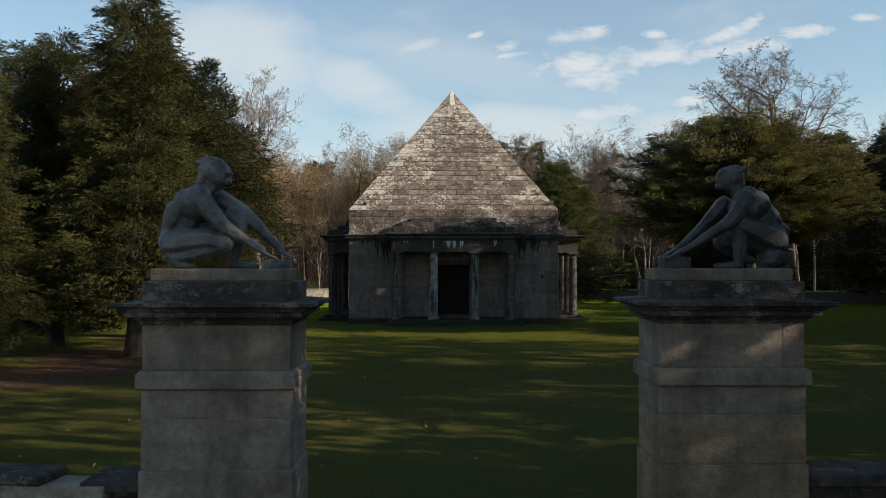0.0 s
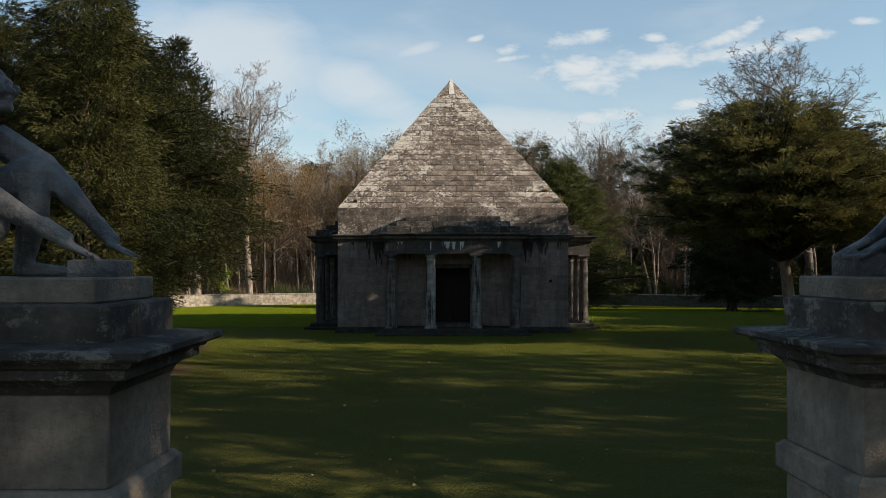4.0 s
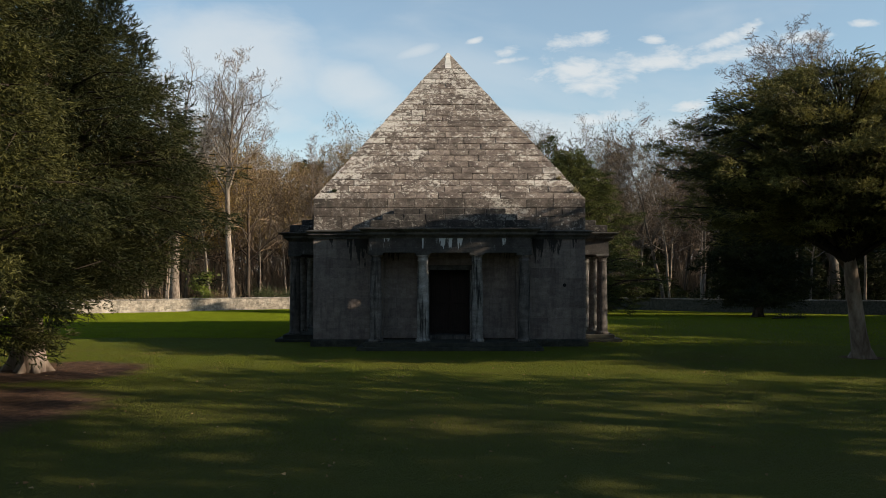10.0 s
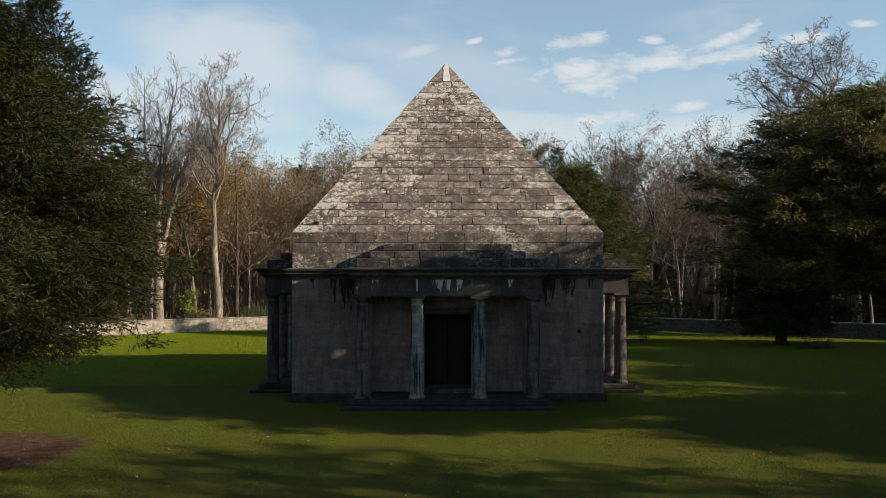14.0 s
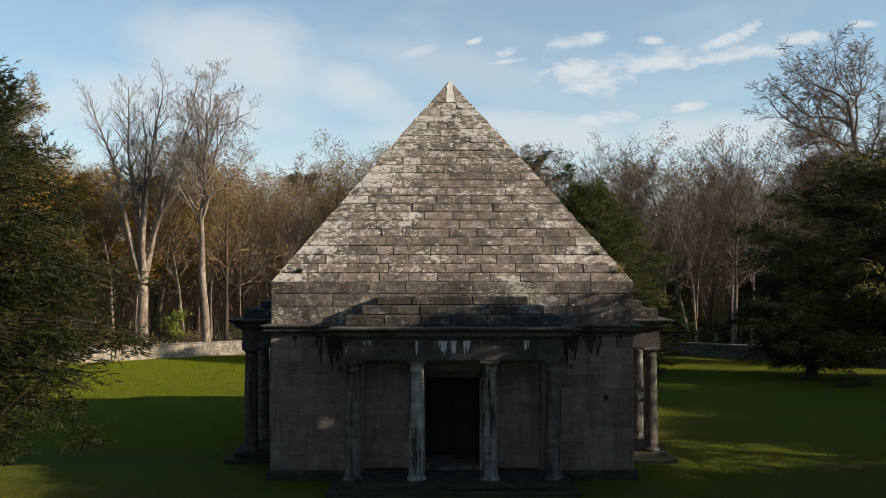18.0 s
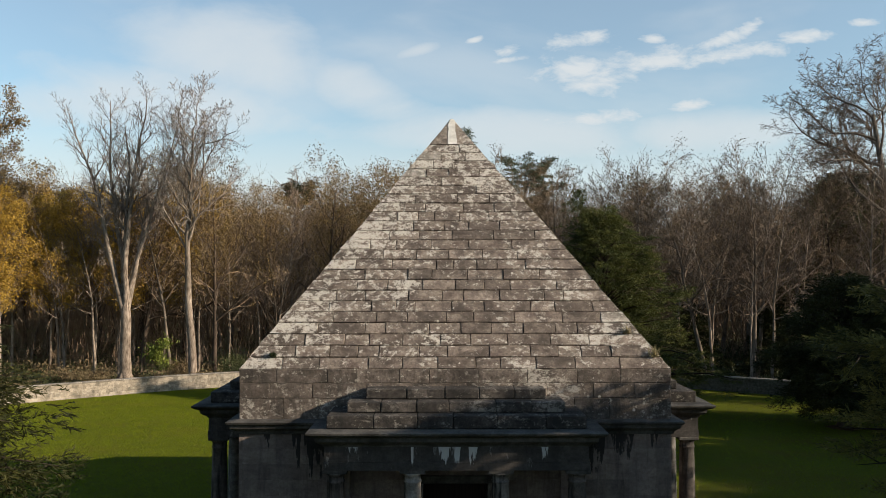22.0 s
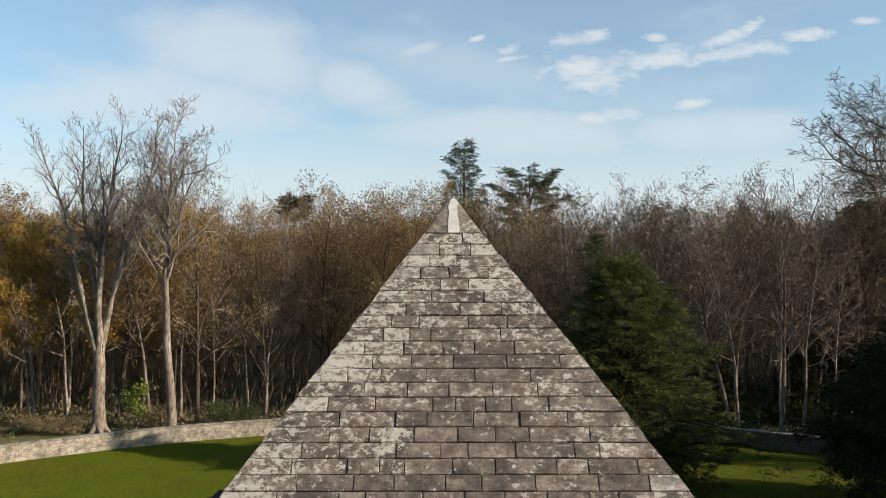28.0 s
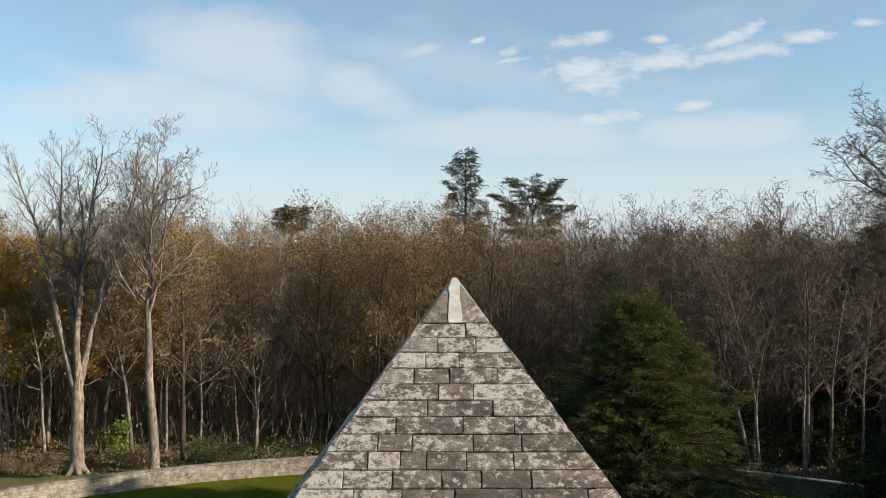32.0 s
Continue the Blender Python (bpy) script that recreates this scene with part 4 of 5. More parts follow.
statue("statue", [
    ((0.48, 0, 0.30), (0.42, 0, 0.50), 0.18, 0.185), ((0.42, 0, 0.50), (0.26, 0, 0.70), 0.185, 0.17), ((0.20, 0, 0.76), (0.10, 0, 0.89), 0.085, 0.07),
    ((0.50, -0.12, 0.30), (0.30, -0.16, 0.40), 0.14, 0.12), ((0.30, -0.16, 0.40), (0.11, -0.17, 0.47), 0.12, 0.10), ((0.11, -0.17, 0.47), (0.12, -0.16, 0.26), 0.092, 0.085), ((0.12, -0.16, 0.26), (0.11, -0.15, 0.07), 0.078, 0.055), ((0.12, -0.15, 0.04), (-0.13, -0.15, 0.028), 0.052, 0.032),
    ((0.46, 0.12, 0.28), (0.04, 0.15, 0.30), 0.13, 0.10), ((0.04, 0.15, 0.26), (0.34, 0.15, 0.09), 0.085, 0.055),
    ((0.16, -0.20, 0.72), (0.07, -0.24, 0.58), 0.10, 0.085), ((0.07, -0.24, 0.58), (-0.02, -0.24, 0.48), 0.082, 0.072), ((-0.02, -0.24, 0.48), (-0.26, -0.16, 0.31), 0.072, 0.055), ((-0.26, -0.16, 0.31), (-0.42, -0.10, 0.20), 0.052, 0.038), ((-0.42, -0.10, 0.20), (-0.50, -0.08, 0.165), 0.045, 0.036),
    ((0.08, 0.20, 0.70), (-0.10, 0.20, 0.50), 0.095, 0.075), ((-0.10, 0.20, 0.50), (-0.36, 0.10, 0.28), 0.07, 0.05), ((-0.36, 0.10, 0.28), (-0.50, 0.06, 0.19), 0.048, 0.036),
    ((0.34, 0.02, 0.76), (0.54, 0.02, 0.56), 0.09, 0.08), ((0.54, 0.02, 0.56), (0.66, 0.02, 0.38), 0.075, 0.035),
    ((0.48, -0.12, 0.12), (0.60, 0.05, 0.10), 0.125, 0.105),
] + fingers(-0.48, -0.08, 0.18, -1) + fingers(-0.50, 0.06, 0.20, -1),
    [((0.12 - 0.12 * math.sin(q * 0.6 - 1.2), 0.112 * math.cos(q * 2.1), 1.0 + 0.075 * math.cos(q * 0.6 - 1.2) - 0.015 * (q % 2)), 0.05, 0.03, 0.025, -30 + 14 * q) for q in range(6)] + [((0.28 + 0.085 * q, -0.02, 0.80 - 0.095 * q), 0.085, 0.16 - 0.012 * q, 0.055, 48) for q in range(5)] + [((0.05, 0, 0.955), 0.12, 0.10, 0.122, -10), ((0.10, 0, 0.985), 0.118, 0.115, 0.108, 0), ((-0.065, 0, 0.94), 0.03, 0.026, 0.022, 0), ((-0.03, 0, 0.875), 0.05, 0.052, 0.036, 0), ((-0.045, 0, 0.905), 0.026, 0.034, 0.015, 0), ((-0.045, 0, 0.99), 0.025, 0.064, 0.02, 0), ((0.16, 0, 0.91), 0.07, 0.07, 0.08, 0), ((0.09, -0.105, 0.95), 0.022, 0.02, 0.034, 0),
     ((0.28, 0, 0.66), 0.20, 0.27, 0.165, -30), ((0.52, 0, 0.30), 0.15, 0.21, 0.18, 0), ((0.11, -0.17, 0.47), 0.08, 0.09, 0.09, 0), ((0.16, -0.20, 0.73), 0.11, 0.095, 0.10, 0)],
    ((-0.66, -0.38, 0.125), (0.40, 0.66, 0.17)), (2.23, -36.02, 3.205), M_STATUE_DARK, "dark patinated statue of a crouching cloaked figure on a gate pier")


# ================= trees =================
class Tubes:
    """Tapered limbs collected into one mesh."""

    def __init__(self):
        self.v, self.f = [], []

    def add(self, pts, rads, sides):
        n0 = len(self.v)
        if sides == 2:                                          # finest twigs: a folded strip
            d = (pts[-1] - pts[0]).normalized()
            a = d.cross(Vector((d.y, -d.z, d.x + 0.3))).normalized()
            for p, r in zip(pts, rads):
                self.v += [(p.x + a.x * r, p.y + a.y * r, p.z + a.z * r), (p.x - a.x * r, p.y - a.y * r, p.z - a.z * r)]
            for i in range(len(pts) - 1):
                self.f.append((n0 + 2 * i, n0 + 2 * i + 1, n0 + 2 * i + 3, n0 + 2 * i + 2))
            return
        for i, p in enumerate(pts):
            d = (pts[min(i + 1, len(pts) - 1)] - pts[max(i - 1, 0)]).normalized()
            ref = Vector((1, 0, 0)) if abs(d.x) < 0.8 else Vector((0, 1, 0))
            a = d.cross(ref).normalized()
            b = d.cross(a)
            r = rads[i]
            for s in range(sides):
                c, q = math.cos(2 * math.pi * s / sides) * r, math.sin(2 * math.pi * s / sides) * r
                self.v.append((p.x + a.x * c + b.x * q, p.y + a.y * c + b.y * q, p.z + a.z * c + b.z * q))
        for i in range(len(pts) - 1):
            for s in range(sides):
                a0, b0 = n0 + i * sides + s, n0 + i * sides + (s + 1) % sides
                self.f.append((a0, b0, b0 + sides, a0 + sides))

    def mesh(self, name, material):
        me = raw(name, self.v, self.f, True)
        me.materials.append(material)
        return me


def quads_mesh(name, base, tip, width, material, g):
    """Many pointed leaves: arrays of base and tip points, with a width."""
    d = tip - base
    n = len(base)
    side = np.cross(d, g.normal(size=(n, 3)))
    side /= np.linalg.norm(side, axis=1)[:, None] + 1e-9
    side *= (np.asarray(width) * np.ones(n))[:, None] * 0.5
    v = np.stack([base + side, tip, base - side], 1).reshape(-1, 3)
    me = bpy.data.meshes.new(name)
    me.vertices.add(3 * n), me.loops.add(3 * n), me.polygons.add(n)
    me.vertices.foreach_set("co", v.ravel())
    me.loops.foreach_set("vertex_index", np.arange(3 * n))
    me.polygons.foreach_set("loop_start", np.arange(0, 3 * n, 3))
    me.polygons.foreach_set("loop_total", np.full(n, 3))
    me.update(calc_edges=True)
    me.materials.append(material)
    return me


def grow(r, p, d, length, rad, level, spec, sink, tips):
    """One limb and all that springs from it. spec: per level (pieces, wander, rise, tip share, children, start, angle, length share, sides)."""
    pieces, wander, rise, tip, kids, start, angle, share, sides = spec[level]
    pts, rads, dirs = [p.copy()], [rad], [d.copy()]
    for i in range(pieces):
        d = (d + Vector((r.gauss(0, wander), r.gauss(0, wander), r.gauss(0, wander) + rise))).normalized()
        p = p + d * (length / pieces)
        pts.append(p.copy()), dirs.append(d.copy())
        rads.append(rad * (1 - (1 - tip) * (i + 1) / pieces))
    sink[level].add(pts, rads, sides)
    if level + 1 >= len(spec):
        tips.append((pts[-1], dirs[-1]))
        return
    turn = r.uniform(0, 6.28)
    for c in range(kids):
        f = start + (1 - start) * (c + r.uniform(0.2, 0.9)) / kids
        x = min(f, 0.999) * pieces
        i = int(x)
        at = pts[i].lerp(pts[i + 1], x - i)
        dd = dirs[i + 1]
        turn += 2.4 + r.uniform(-0.5, 0.5)
        ref = Vector((0, 0, 1)) if abs(dd.z) < 0.95 else Vector((1, 0, 0))
        a = dd.cross(ref).normalized()
        b = dd.cross(a)
        ang = radians(angle) * r.uniform(0.7, 1.25)
        side = a * math.cos(turn) + b * math.sin(turn)
        nd = (dd * math.cos(ang) + side * math.sin(ang)).normalized()
        ln = length * share * r.uniform(0.7, 1.2) * (1.15 - 0.55 * f)
        rr = (rads[i] + (rads[i + 1] - rads[i]) * (x - i)) * r.uniform(0.5, 0.72)
        rr = max(rr, 0.014)
        grow(r, at, nd, ln, rr, level + 1, spec, sink, tips)


def bare(seed, height, rad, spec, trunk_levels, m_trunk, m_twig, leaves=None, leaf_n=0, leaf_size=0.16, lean=(0, 0), low=0.0):
    """Meshes of a leafless tree: trunk with limbs, crown of twigs, and some last leaves."""
    r = random.Random(seed)
    trunk, twigs, tips = Tubes(), Tubes(), []
    sink = [trunk if i < trunk_levels else twigs for i in range(len(spec))]
    grow(r, Vector((0, 0, -0.15)), Vector((lean[0], lean[1], 1)).normalized(), height, rad, 0, spec, sink, tips)
    for s in range(5):                                         # root flare
        a = s * 1.256 + r.uniform(-0.3, 0.3)
        trunk.add([Vector((0, 0, rad * 1.8)), Vector((math.cos(a) * rad * 0.9, math.sin(a) * rad * 0.9, 0.15)), Vector((math.cos(a) * rad * 1.7, math.sin(a) * rad * 1.7, -0.15))], [rad * 0.7, rad * 0.5, rad * 0.3], 5)
    out = [("trunk", trunk.mesh("trunk", m_trunk)), ("crown", twigs.mesh("crown", m_twig))]
    if leaves:
        g = np.random.default_rng(seed)
        tp = np.array([tuple(t[0]) for t in tips])
        tp = tp[tp[:, 2] > low * height]
        pick = tp[g.integers(0, len(tp), leaf_n)]
        c = pick + g.normal(scale=0.22, size=(leaf_n, 3))
        d = g.normal(size=(leaf_n, 3)) + np.array([0, 0, -0.5])
        d *= (leaf_size * g.uniform(0.6, 1.3, leaf_n) / np.linalg.norm(d, axis=1))[:, None]
        out.append(("leaves", quads_mesh("leaves", c, c + d, leaf_size * 0.7, leaves, g)))
    return out


def evergreen(seed, height, base, radius, profile, limbs, per, sprays, leaf, m_leaf, m_bark, rad, clump=0.5, droop=0.25, lean=(0, 0), flat=0.5, trunks=1, tops=(), rough=0.38, bare_limbs=0.3, lump=0.35, limbs_seen=(), gaps=(), needles=4, slim=0.40, squash=1.0, tiers=0):
    """Meshes of an evergreen: a trunk, boughs that leave it all round and droop or rise towards their ends, and sprays of needles along them."""
    r, g = random.Random(seed), np.random.default_rng(seed)
    trunk, boughs = Tubes(), Tubes()
    spine = lambda f: Vector((lean[0] * min(1, f * 1.6), lean[1] * min(1, f * 1.6), height * 0.94 * f))
    for k in range(trunks):
        off = Vector((r.uniform(-1, 1), r.uniform(-1, 1), 0)) * (rad * 1.2 if trunks > 1 else 0)
        pts = [spine(i / 10) + off * (1 + i * 0.25) + Vector((r.gauss(0, 0.04), r.gauss(0, 0.04), 0)) - Vector((0, 0, 0.15 if i == 0 else 0)) for i in range(11)]
        trunk.add(pts, [rad * (1.25 if i == 0 else 1.0) * (1 - 0.09 * i) for i in range(11)], 10)
        for s in range(6):
            a = s * 1.05 + r.uniform(-0.3, 0.3)
            trunk.add([pts[0] + Vector((0, 0, rad * 2.2)), pts[0] + Vector((math.cos(a) * rad * 0.9, math.sin(a) * rad * 0.9, 0.3)), pts[0] + Vector((math.cos(a) * rad * 1.8, math.sin(a) * rad * 1.8, 0.0))], [rad * 0.6, rad * 0.5, rad * 0.25], 5)
    for path in limbs_seen:                                     # thick limbs that show below the crown
        pts = [Vector(q[:3]) for q in path]
        trunk.add(pts, [q[3] for q in path], 8)
        for _ in range(5):
            i = r.randrange(1, len(pts))
            tip = pts[i] + Vector((r.uniform(-0.9, 0.9), r.uniform(-0.9, 0.9), r.uniform(0.1, 0.9)))
            trunk.add([pts[i], pts[i].lerp(tip, 0.5) + Vector((0, 0, 0.1)), tip], [0.03, 0.02, 0.008], 4)
    hs, fs = zip(*profile)
    cs, ds, sizes = [], [], []
    turn = r.uniform(0, 6)
    for c in range(limbs):
        h = (c + r.random()) / limbs
        if tiers:
            h = (math.floor(h * tiers) + 0.5 + r.gauss(0, 0.06)) / tiers
        turn += 2.4 + r.uniform(-0.6, 0.6)
        env = np.interp(h, hs, fs) * radius * (1 - rough + 1.3 * rough * r.random() + lump * noise.noise((math.cos(turn) * 1.3 + seed, math.sin(turn) * 1.3, h * 3.0)))
        z_end = base + (height - base) * h
        rise = (0.35 - droop) + 0.5 * h + r.gauss(0, 0.10)          # upper boughs climb, lower ones hang
        z0 = max(base * 0.7 + 0.25, z_end - env * max(0.0, rise))
        s0 = spine(min(0.97, z0 / height))
        out = Vector((math.cos(turn), math.sin(turn) * squash, 0))
        ctr = spine(min(1, z_end / height))
        end = Vector((ctr.x, ctr.y, 0)) + out * env + Vector((0, 0, max(0.45, z_end - env * droop * 0.25)))
        arch = Vector((0, 0, env * (0.08 + 0.22 * droop)))
        path = [s0.lerp(end, f) + arch * 4 * f * (1 - f) + Vector((r.gauss(0, 0.05), r.gauss(0, 0.05), 0)) * env * 0.4 * (0 < f < 1) for f in (0, 0.25, 0.5, 0.75, 1)]
        lr = max(0.025, 0.014 * env + 0.015)
        boughs.add(path, [lr, lr * 0.75, lr * 0.55, lr * 0.35, 0.006], 5)
        count = max(3, round(per * (0.35 + 0.65 * env / radius)))
        for j in range(count):
            f = bare_limbs + (1 - bare_limbs) * ((j + r.random()) / count) ** 0.8
            i = min(3, int(f * 4))
            p = path[i].lerp(path[i + 1], f * 4 - i)
            wide = env * 0.30 * (1.15 - 0.75 * f) + 0.15
            side = Vector((-out.y, out.x, 0)) * r.gauss(0, wide)
            q = p + side + Vector((0, 0, r.gauss(-0.05, 0.14) - abs(side.length) * droop * 0.5))
            q.z = max(q.z, 0.4)
            if side.length > 0.3:
                boughs.add([p - out * 0.2, q], [0.018, 0.006], 2)
            cs.append(q), ds.append((out + side * 0.8 / (wide + 0.2) + Vector((0, 0, 0.15 - droop))).normalized())
            sizes.append(clump * r.uniform(0.65, 1.3) * (1.15 - 0.5 * f))
    for x, y, z, n, spread in tops:                             # leaders that stand out of the crown
        for i in range(n):
            f = i / n
            cs.append(Vector((x + r.gauss(0, spread * (1 - f)), y + r.gauss(0, spread * (1 - f)), z - (1 - f) * 2.4)))
            ds.append(Vector((r.gauss(0, 1), r.gauss(0, 1), 0.9)).normalized()), sizes.append(clump * (1.0 - 0.6 * f))
    C, D, S = np.array([tuple(p) for p in cs]), np.array([tuple(p) for p in ds]), np.array(sizes)
    idx = np.repeat(np.arange(len(C)), sprays)
    off = g.normal(size=(len(idx), 3))
    off *= (g.random(len(idx)) ** 0.36 / np.linalg.norm(off, axis=1))[:, None]
    off *= S[idx][:, None] * np.array([1.1, 1.1, flat])
    off += D[idx] * (S[idx] * g.uniform(0, 0.9, len(idx)))[:, None]
    sp = C[idx] + off
    sd = D[idx] * 0.60 + g.normal(scale=0.34, size=sp.shape) + off / (S[idx][:, None]) * 0.85 + np.array([0, 0, -droop * 0.4])
    sd /= np.linalg.norm(sd, axis=1)[:, None]
    K = needles                                                  # needles of one spray
    li = np.repeat(np.arange(len(sp)), K)
    along = np.tile(np.linspace(0, 1, K), len(sp))
    base_p = sp[li] + sd[li] * (along * leaf * 1.6)[:, None]
    ld = sd[li] + g.normal(scale=0.45, size=base_p.shape)
    ld /= np.linalg.norm(ld, axis=1)[:, None]
    tip_p = base_p + ld * (leaf * g.uniform(0.7, 1.2, len(li)))[:, None]
    for x, y, z, wide in gaps:                                  # openings in the crown that let the sun through
        q = base_p - np.array([x, y, z])
        s = np.array(to_sun)
        off = q - (q @ s)[:, None] * s
        ok = np.linalg.norm(off, axis=1) > wide
        base_p, tip_p = base_p[ok], tip_p[ok]
    crown = quads_mesh("crown", base_p, tip_p, leaf * slim, m_leaf, g)
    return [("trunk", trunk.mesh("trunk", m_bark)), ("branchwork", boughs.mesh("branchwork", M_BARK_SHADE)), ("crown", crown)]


def plant(name, meshes, label, category, at, turn=0.0, scale=1.0, group="", sink=0.0):
    t = thing(name, label, category, (at[0], at[1], ground_z(*at) - sink), group, turn=turn, scale=scale)
    for n, me in meshes:
        part(n, me, None, t)
    return t


# evergreens on the lawn
YEW = ((0, 0.62), (0.15, 0.9), (0.35, 1.0), (0.6, 0.80), (0.82, 0.48), (1, 0.10))
BROAD = ((0, 0.70), (0.12, 0.95), (0.35, 1.0), (0.6, 0.84), (0.82, 0.55), (1, 0.14))
SKIRT = ((0, 0.85), (0.2, 1.0), (0.45, 0.78), (0.7, 0.44), (0.9, 0.20), (1, 0.05))
OLD = ((0, 0.55), (0.12, 0.90), (0.26, 1.0), (0.42, 0.96), (0.58, 0.82), (0.76, 0.58), (0.90, 0.40), (1, 0.16))
DOME = ((0, 0.72), (0.12, 0.95), (0.35, 1.0), (0.58, 0.90), (0.80, 0.68), (0.93, 0.42), (1, 0.20))
SPIRE = ((0, 0.72), (0.12, 1.0), (0.30, 0.98), (0.48, 0.62), (0.62, 0.46), (0.85, 0.36), (1, 0.10))
yew_a = evergreen(21, 13.4, 1.5, 3.3, SPIRE, 120, 8, 44, 0.120, M_YEW_LIT, M_BARK_DARK, 0.30, 0.56, 0.30, flat=0.55, rough=0.46, bare_limbs=0.12, lump=0.3, needles=7, slim=0.26)
yew_b = evergreen(22, 12.6, 2.7, 6.0, OLD, 310, 8, 44, 0.120, M_YEW_DARK, M_BARK_YEW, 0.36, 0.70, 0.30, flat=0.60, trunks=2, tops=((2.4, 0.5, 12.4, 30, 0.6), (0.5, 0, 13.6, 24, 0.6), (3.2, 1.0, 11.0, 24, 0.6)), rough=0.30, bare_limbs=0.10, lump=0.22, needles=7, slim=0.26)
yew_c = evergreen(23, 10.5, 5.0, 6.3, DOME, 240, 11, 32, 0.115, M_YEW_DULL, M_BARK_YEW, 0.31, 0.50, 0.08, lean=(-1.7, -2.0), flat=0.36, rough=0.36, bare_limbs=0.24, lump=0.30, needles=7, slim=0.26, squash=0.74,
    limbs_seen=(((-0.9, -0.8, 3.4, 0.2), (-1.9, -1.0, 4.6, 0.14), (-3.0, -1.2, 5.6, 0.10), (-4.2, -1.0, 6.2, 0.05)), ((-0.9, -0.8, 3.5, 0.19), (-0.5, -1.3, 4.3, 0.12), (0.4, -1.6, 4.75, 0.10), (1.8, -1.8, 4.6, 0.07), (3.0, -2.0, 4.9, 0.04)), ((-0.9, -0.8, 3.8, 0.17), (0.0, -1.6, 5.0, 0.10), (0.5, -1.9, 6.2, 0.08), (1.2, -2.0, 7.4, 0.05)), ((-1.0, -1.0, 4.2, 0.17), (-1.5, -2.2, 5.6, 0.12), (-1.9, -3.2, 7.0, 0.06))),
    gaps=((-4.25 - 15.25, 4.2, 1.97, 0.40), (-3.85 - 15.25, 4.2, 2.20, 0.30)))
yew_d = evergreen(24, 9.0, 1.0, 3.7, BROAD, 110, 10, 22, 0.16, M_YEW_DARK, M_BARK_DARK, 0.30, 0.58, 0.28, trunks=2, rough=0.28, bare_limbs=0.15)
yew_e = evergreen(25, 13.4, 0.6, 7.2, ((0, 0.85), (0.2, 1.0), (0.45, 0.84), (0.7, 0.54), (0.9, 0.27), (1, 0.06)), 250, 13, 20, 0.15, M_CONIFER, M_BARK_DARK, 0.34, 0.50, 0.22, flat=0.26, needles=6, slim=0.26, lump=0.3, tops=((-1.6, -0.4, 14.3, 26, 0.5), (0.9, 0.2, 12.6, 20, 0.5), (2.6, -1.0, 10.6, 20, 0.5)), rough=0.42, bare_limbs=0.15)
shade_tree = evergreen(26, 13.0, 0.8, 5.6, SKIRT, 90, 8, 7, 0.45, M_YEW_DARK, M_BARK_DARK, 0.34, 0.7, 0.28, rough=0.36, bare_limbs=0.15)
airy_tree = evergreen(29, 13.0, 1.6, 4.8, YEW, 34, 6, 8, 0.42, M_YEW_DARK, M_BARK_DARK, 0.26, 0.75, 0.1, rough=0.5, bare_limbs=0.35, flat=0.3)
thin_tree = evergreen(27, 13.0, 1.6, 4.2, YEW, 46, 6, 4, 0.45, M_YEW_DARK, M_BARK_DARK, 0.30, 0.7, 0.2, rough=0.5, bare_limbs=0.3)
plant("yew_tree", yew_a, "tall olive green yew with a shaded trunk on bare earth", "tree", (-11.6, -15.6), 40, group="yews on the lawn")
plant("yew_tree", yew_b, "huge blackish green yew with drooping boughs and twin trunks", "tree", (-13.8, -8.2), 0, group="yews on the lawn")
plant("yew_tree", yew_c, "spreading yew with a leaning flaky trunk and high crown", "tree", (15.25, -4.2), 0, group="yews on the lawn")
plant("yew_tree", yew_d, "low dense blackish yew on the far side of the lawn", "tree", (22.8, 25.0), 0, group="yews on the lawn")
plant("yew_tree", yew_d, "tall blackish yew near the boundary wall", "tree", (37.0, 20.0), 130, 1.65, "yews on the lawn")
plant("conifer", yew_e, "mid green conifer with drooping skirts behind the mausoleum", "tree", (10.3, 31.5), 0)
for x, y, tn, sc in ((-15.9, -12.4, 200, 0.98), (-16.4, -18.8, 70, 0.95), (-21.0, -5.0, 120, 1.1), (-18.5, -22.5, 10, 1.0)):
    plant("yew_tree", yew_a, "tall dark green yew in a row beside the lawn", "tree", (x, y), tn, sc, "yews on the lawn", 0.5)
# the two by the gate stand out of view, added to shade it
for x, y, tn, sc in ((27.5, -1.5, 80, 0.95), (14.5, -40.8, 300, 1.15), (9.5, -45.5, 120, 0.92)):
    plant("yew_tree", shade_tree if y < -30 else airy_tree, "unseen dense dark yew added to shade the gate and lawn" if y < -30 else "sparse dark yew shading the lawn", "tree", (x, y), tn, sc, "yews on the lawn")
# leafless trees. level rows: pieces, wander, rise, tip, children, start, angle, share, sides
POLE = ((9, 0.045, 0.02, 0.10, 24, 0.34, 46, 0.24, 6), (5, 0.14, 0.06, 0.3, 10, 0.2, 44, 0.42, 3), (3, 0.2, 0.05, 0.4, 8, 0.15, 44, 0.50, 2), (1, 0.25, 0.05, 0.5, 0, 0.2, 40, 0.5, 2))
BUSHY = ((8, 0.07, 0.02, 0.12, 18, 0.26, 52, 0.36, 6), (5, 0.15, 0.07, 0.3, 10, 0.2, 46, 0.48, 3), (3, 0.2, 0.05, 0.4, 7, 0.2, 44, 0.55, 2), (1, 0.25, 0.03, 0.5, 0, 0.2, 40, 0.5, 2))
v_pole = [bare(31 + i, 16.6 + 0.7 * i, 0.18, POLE, 2, (M_BARK_PALE, M_BARK_DARK, M_BARK_GREY)[i], (M_TWIG, M_TWIG_DARK, M_TWIG_WARM)[i]) for i in range(3)]
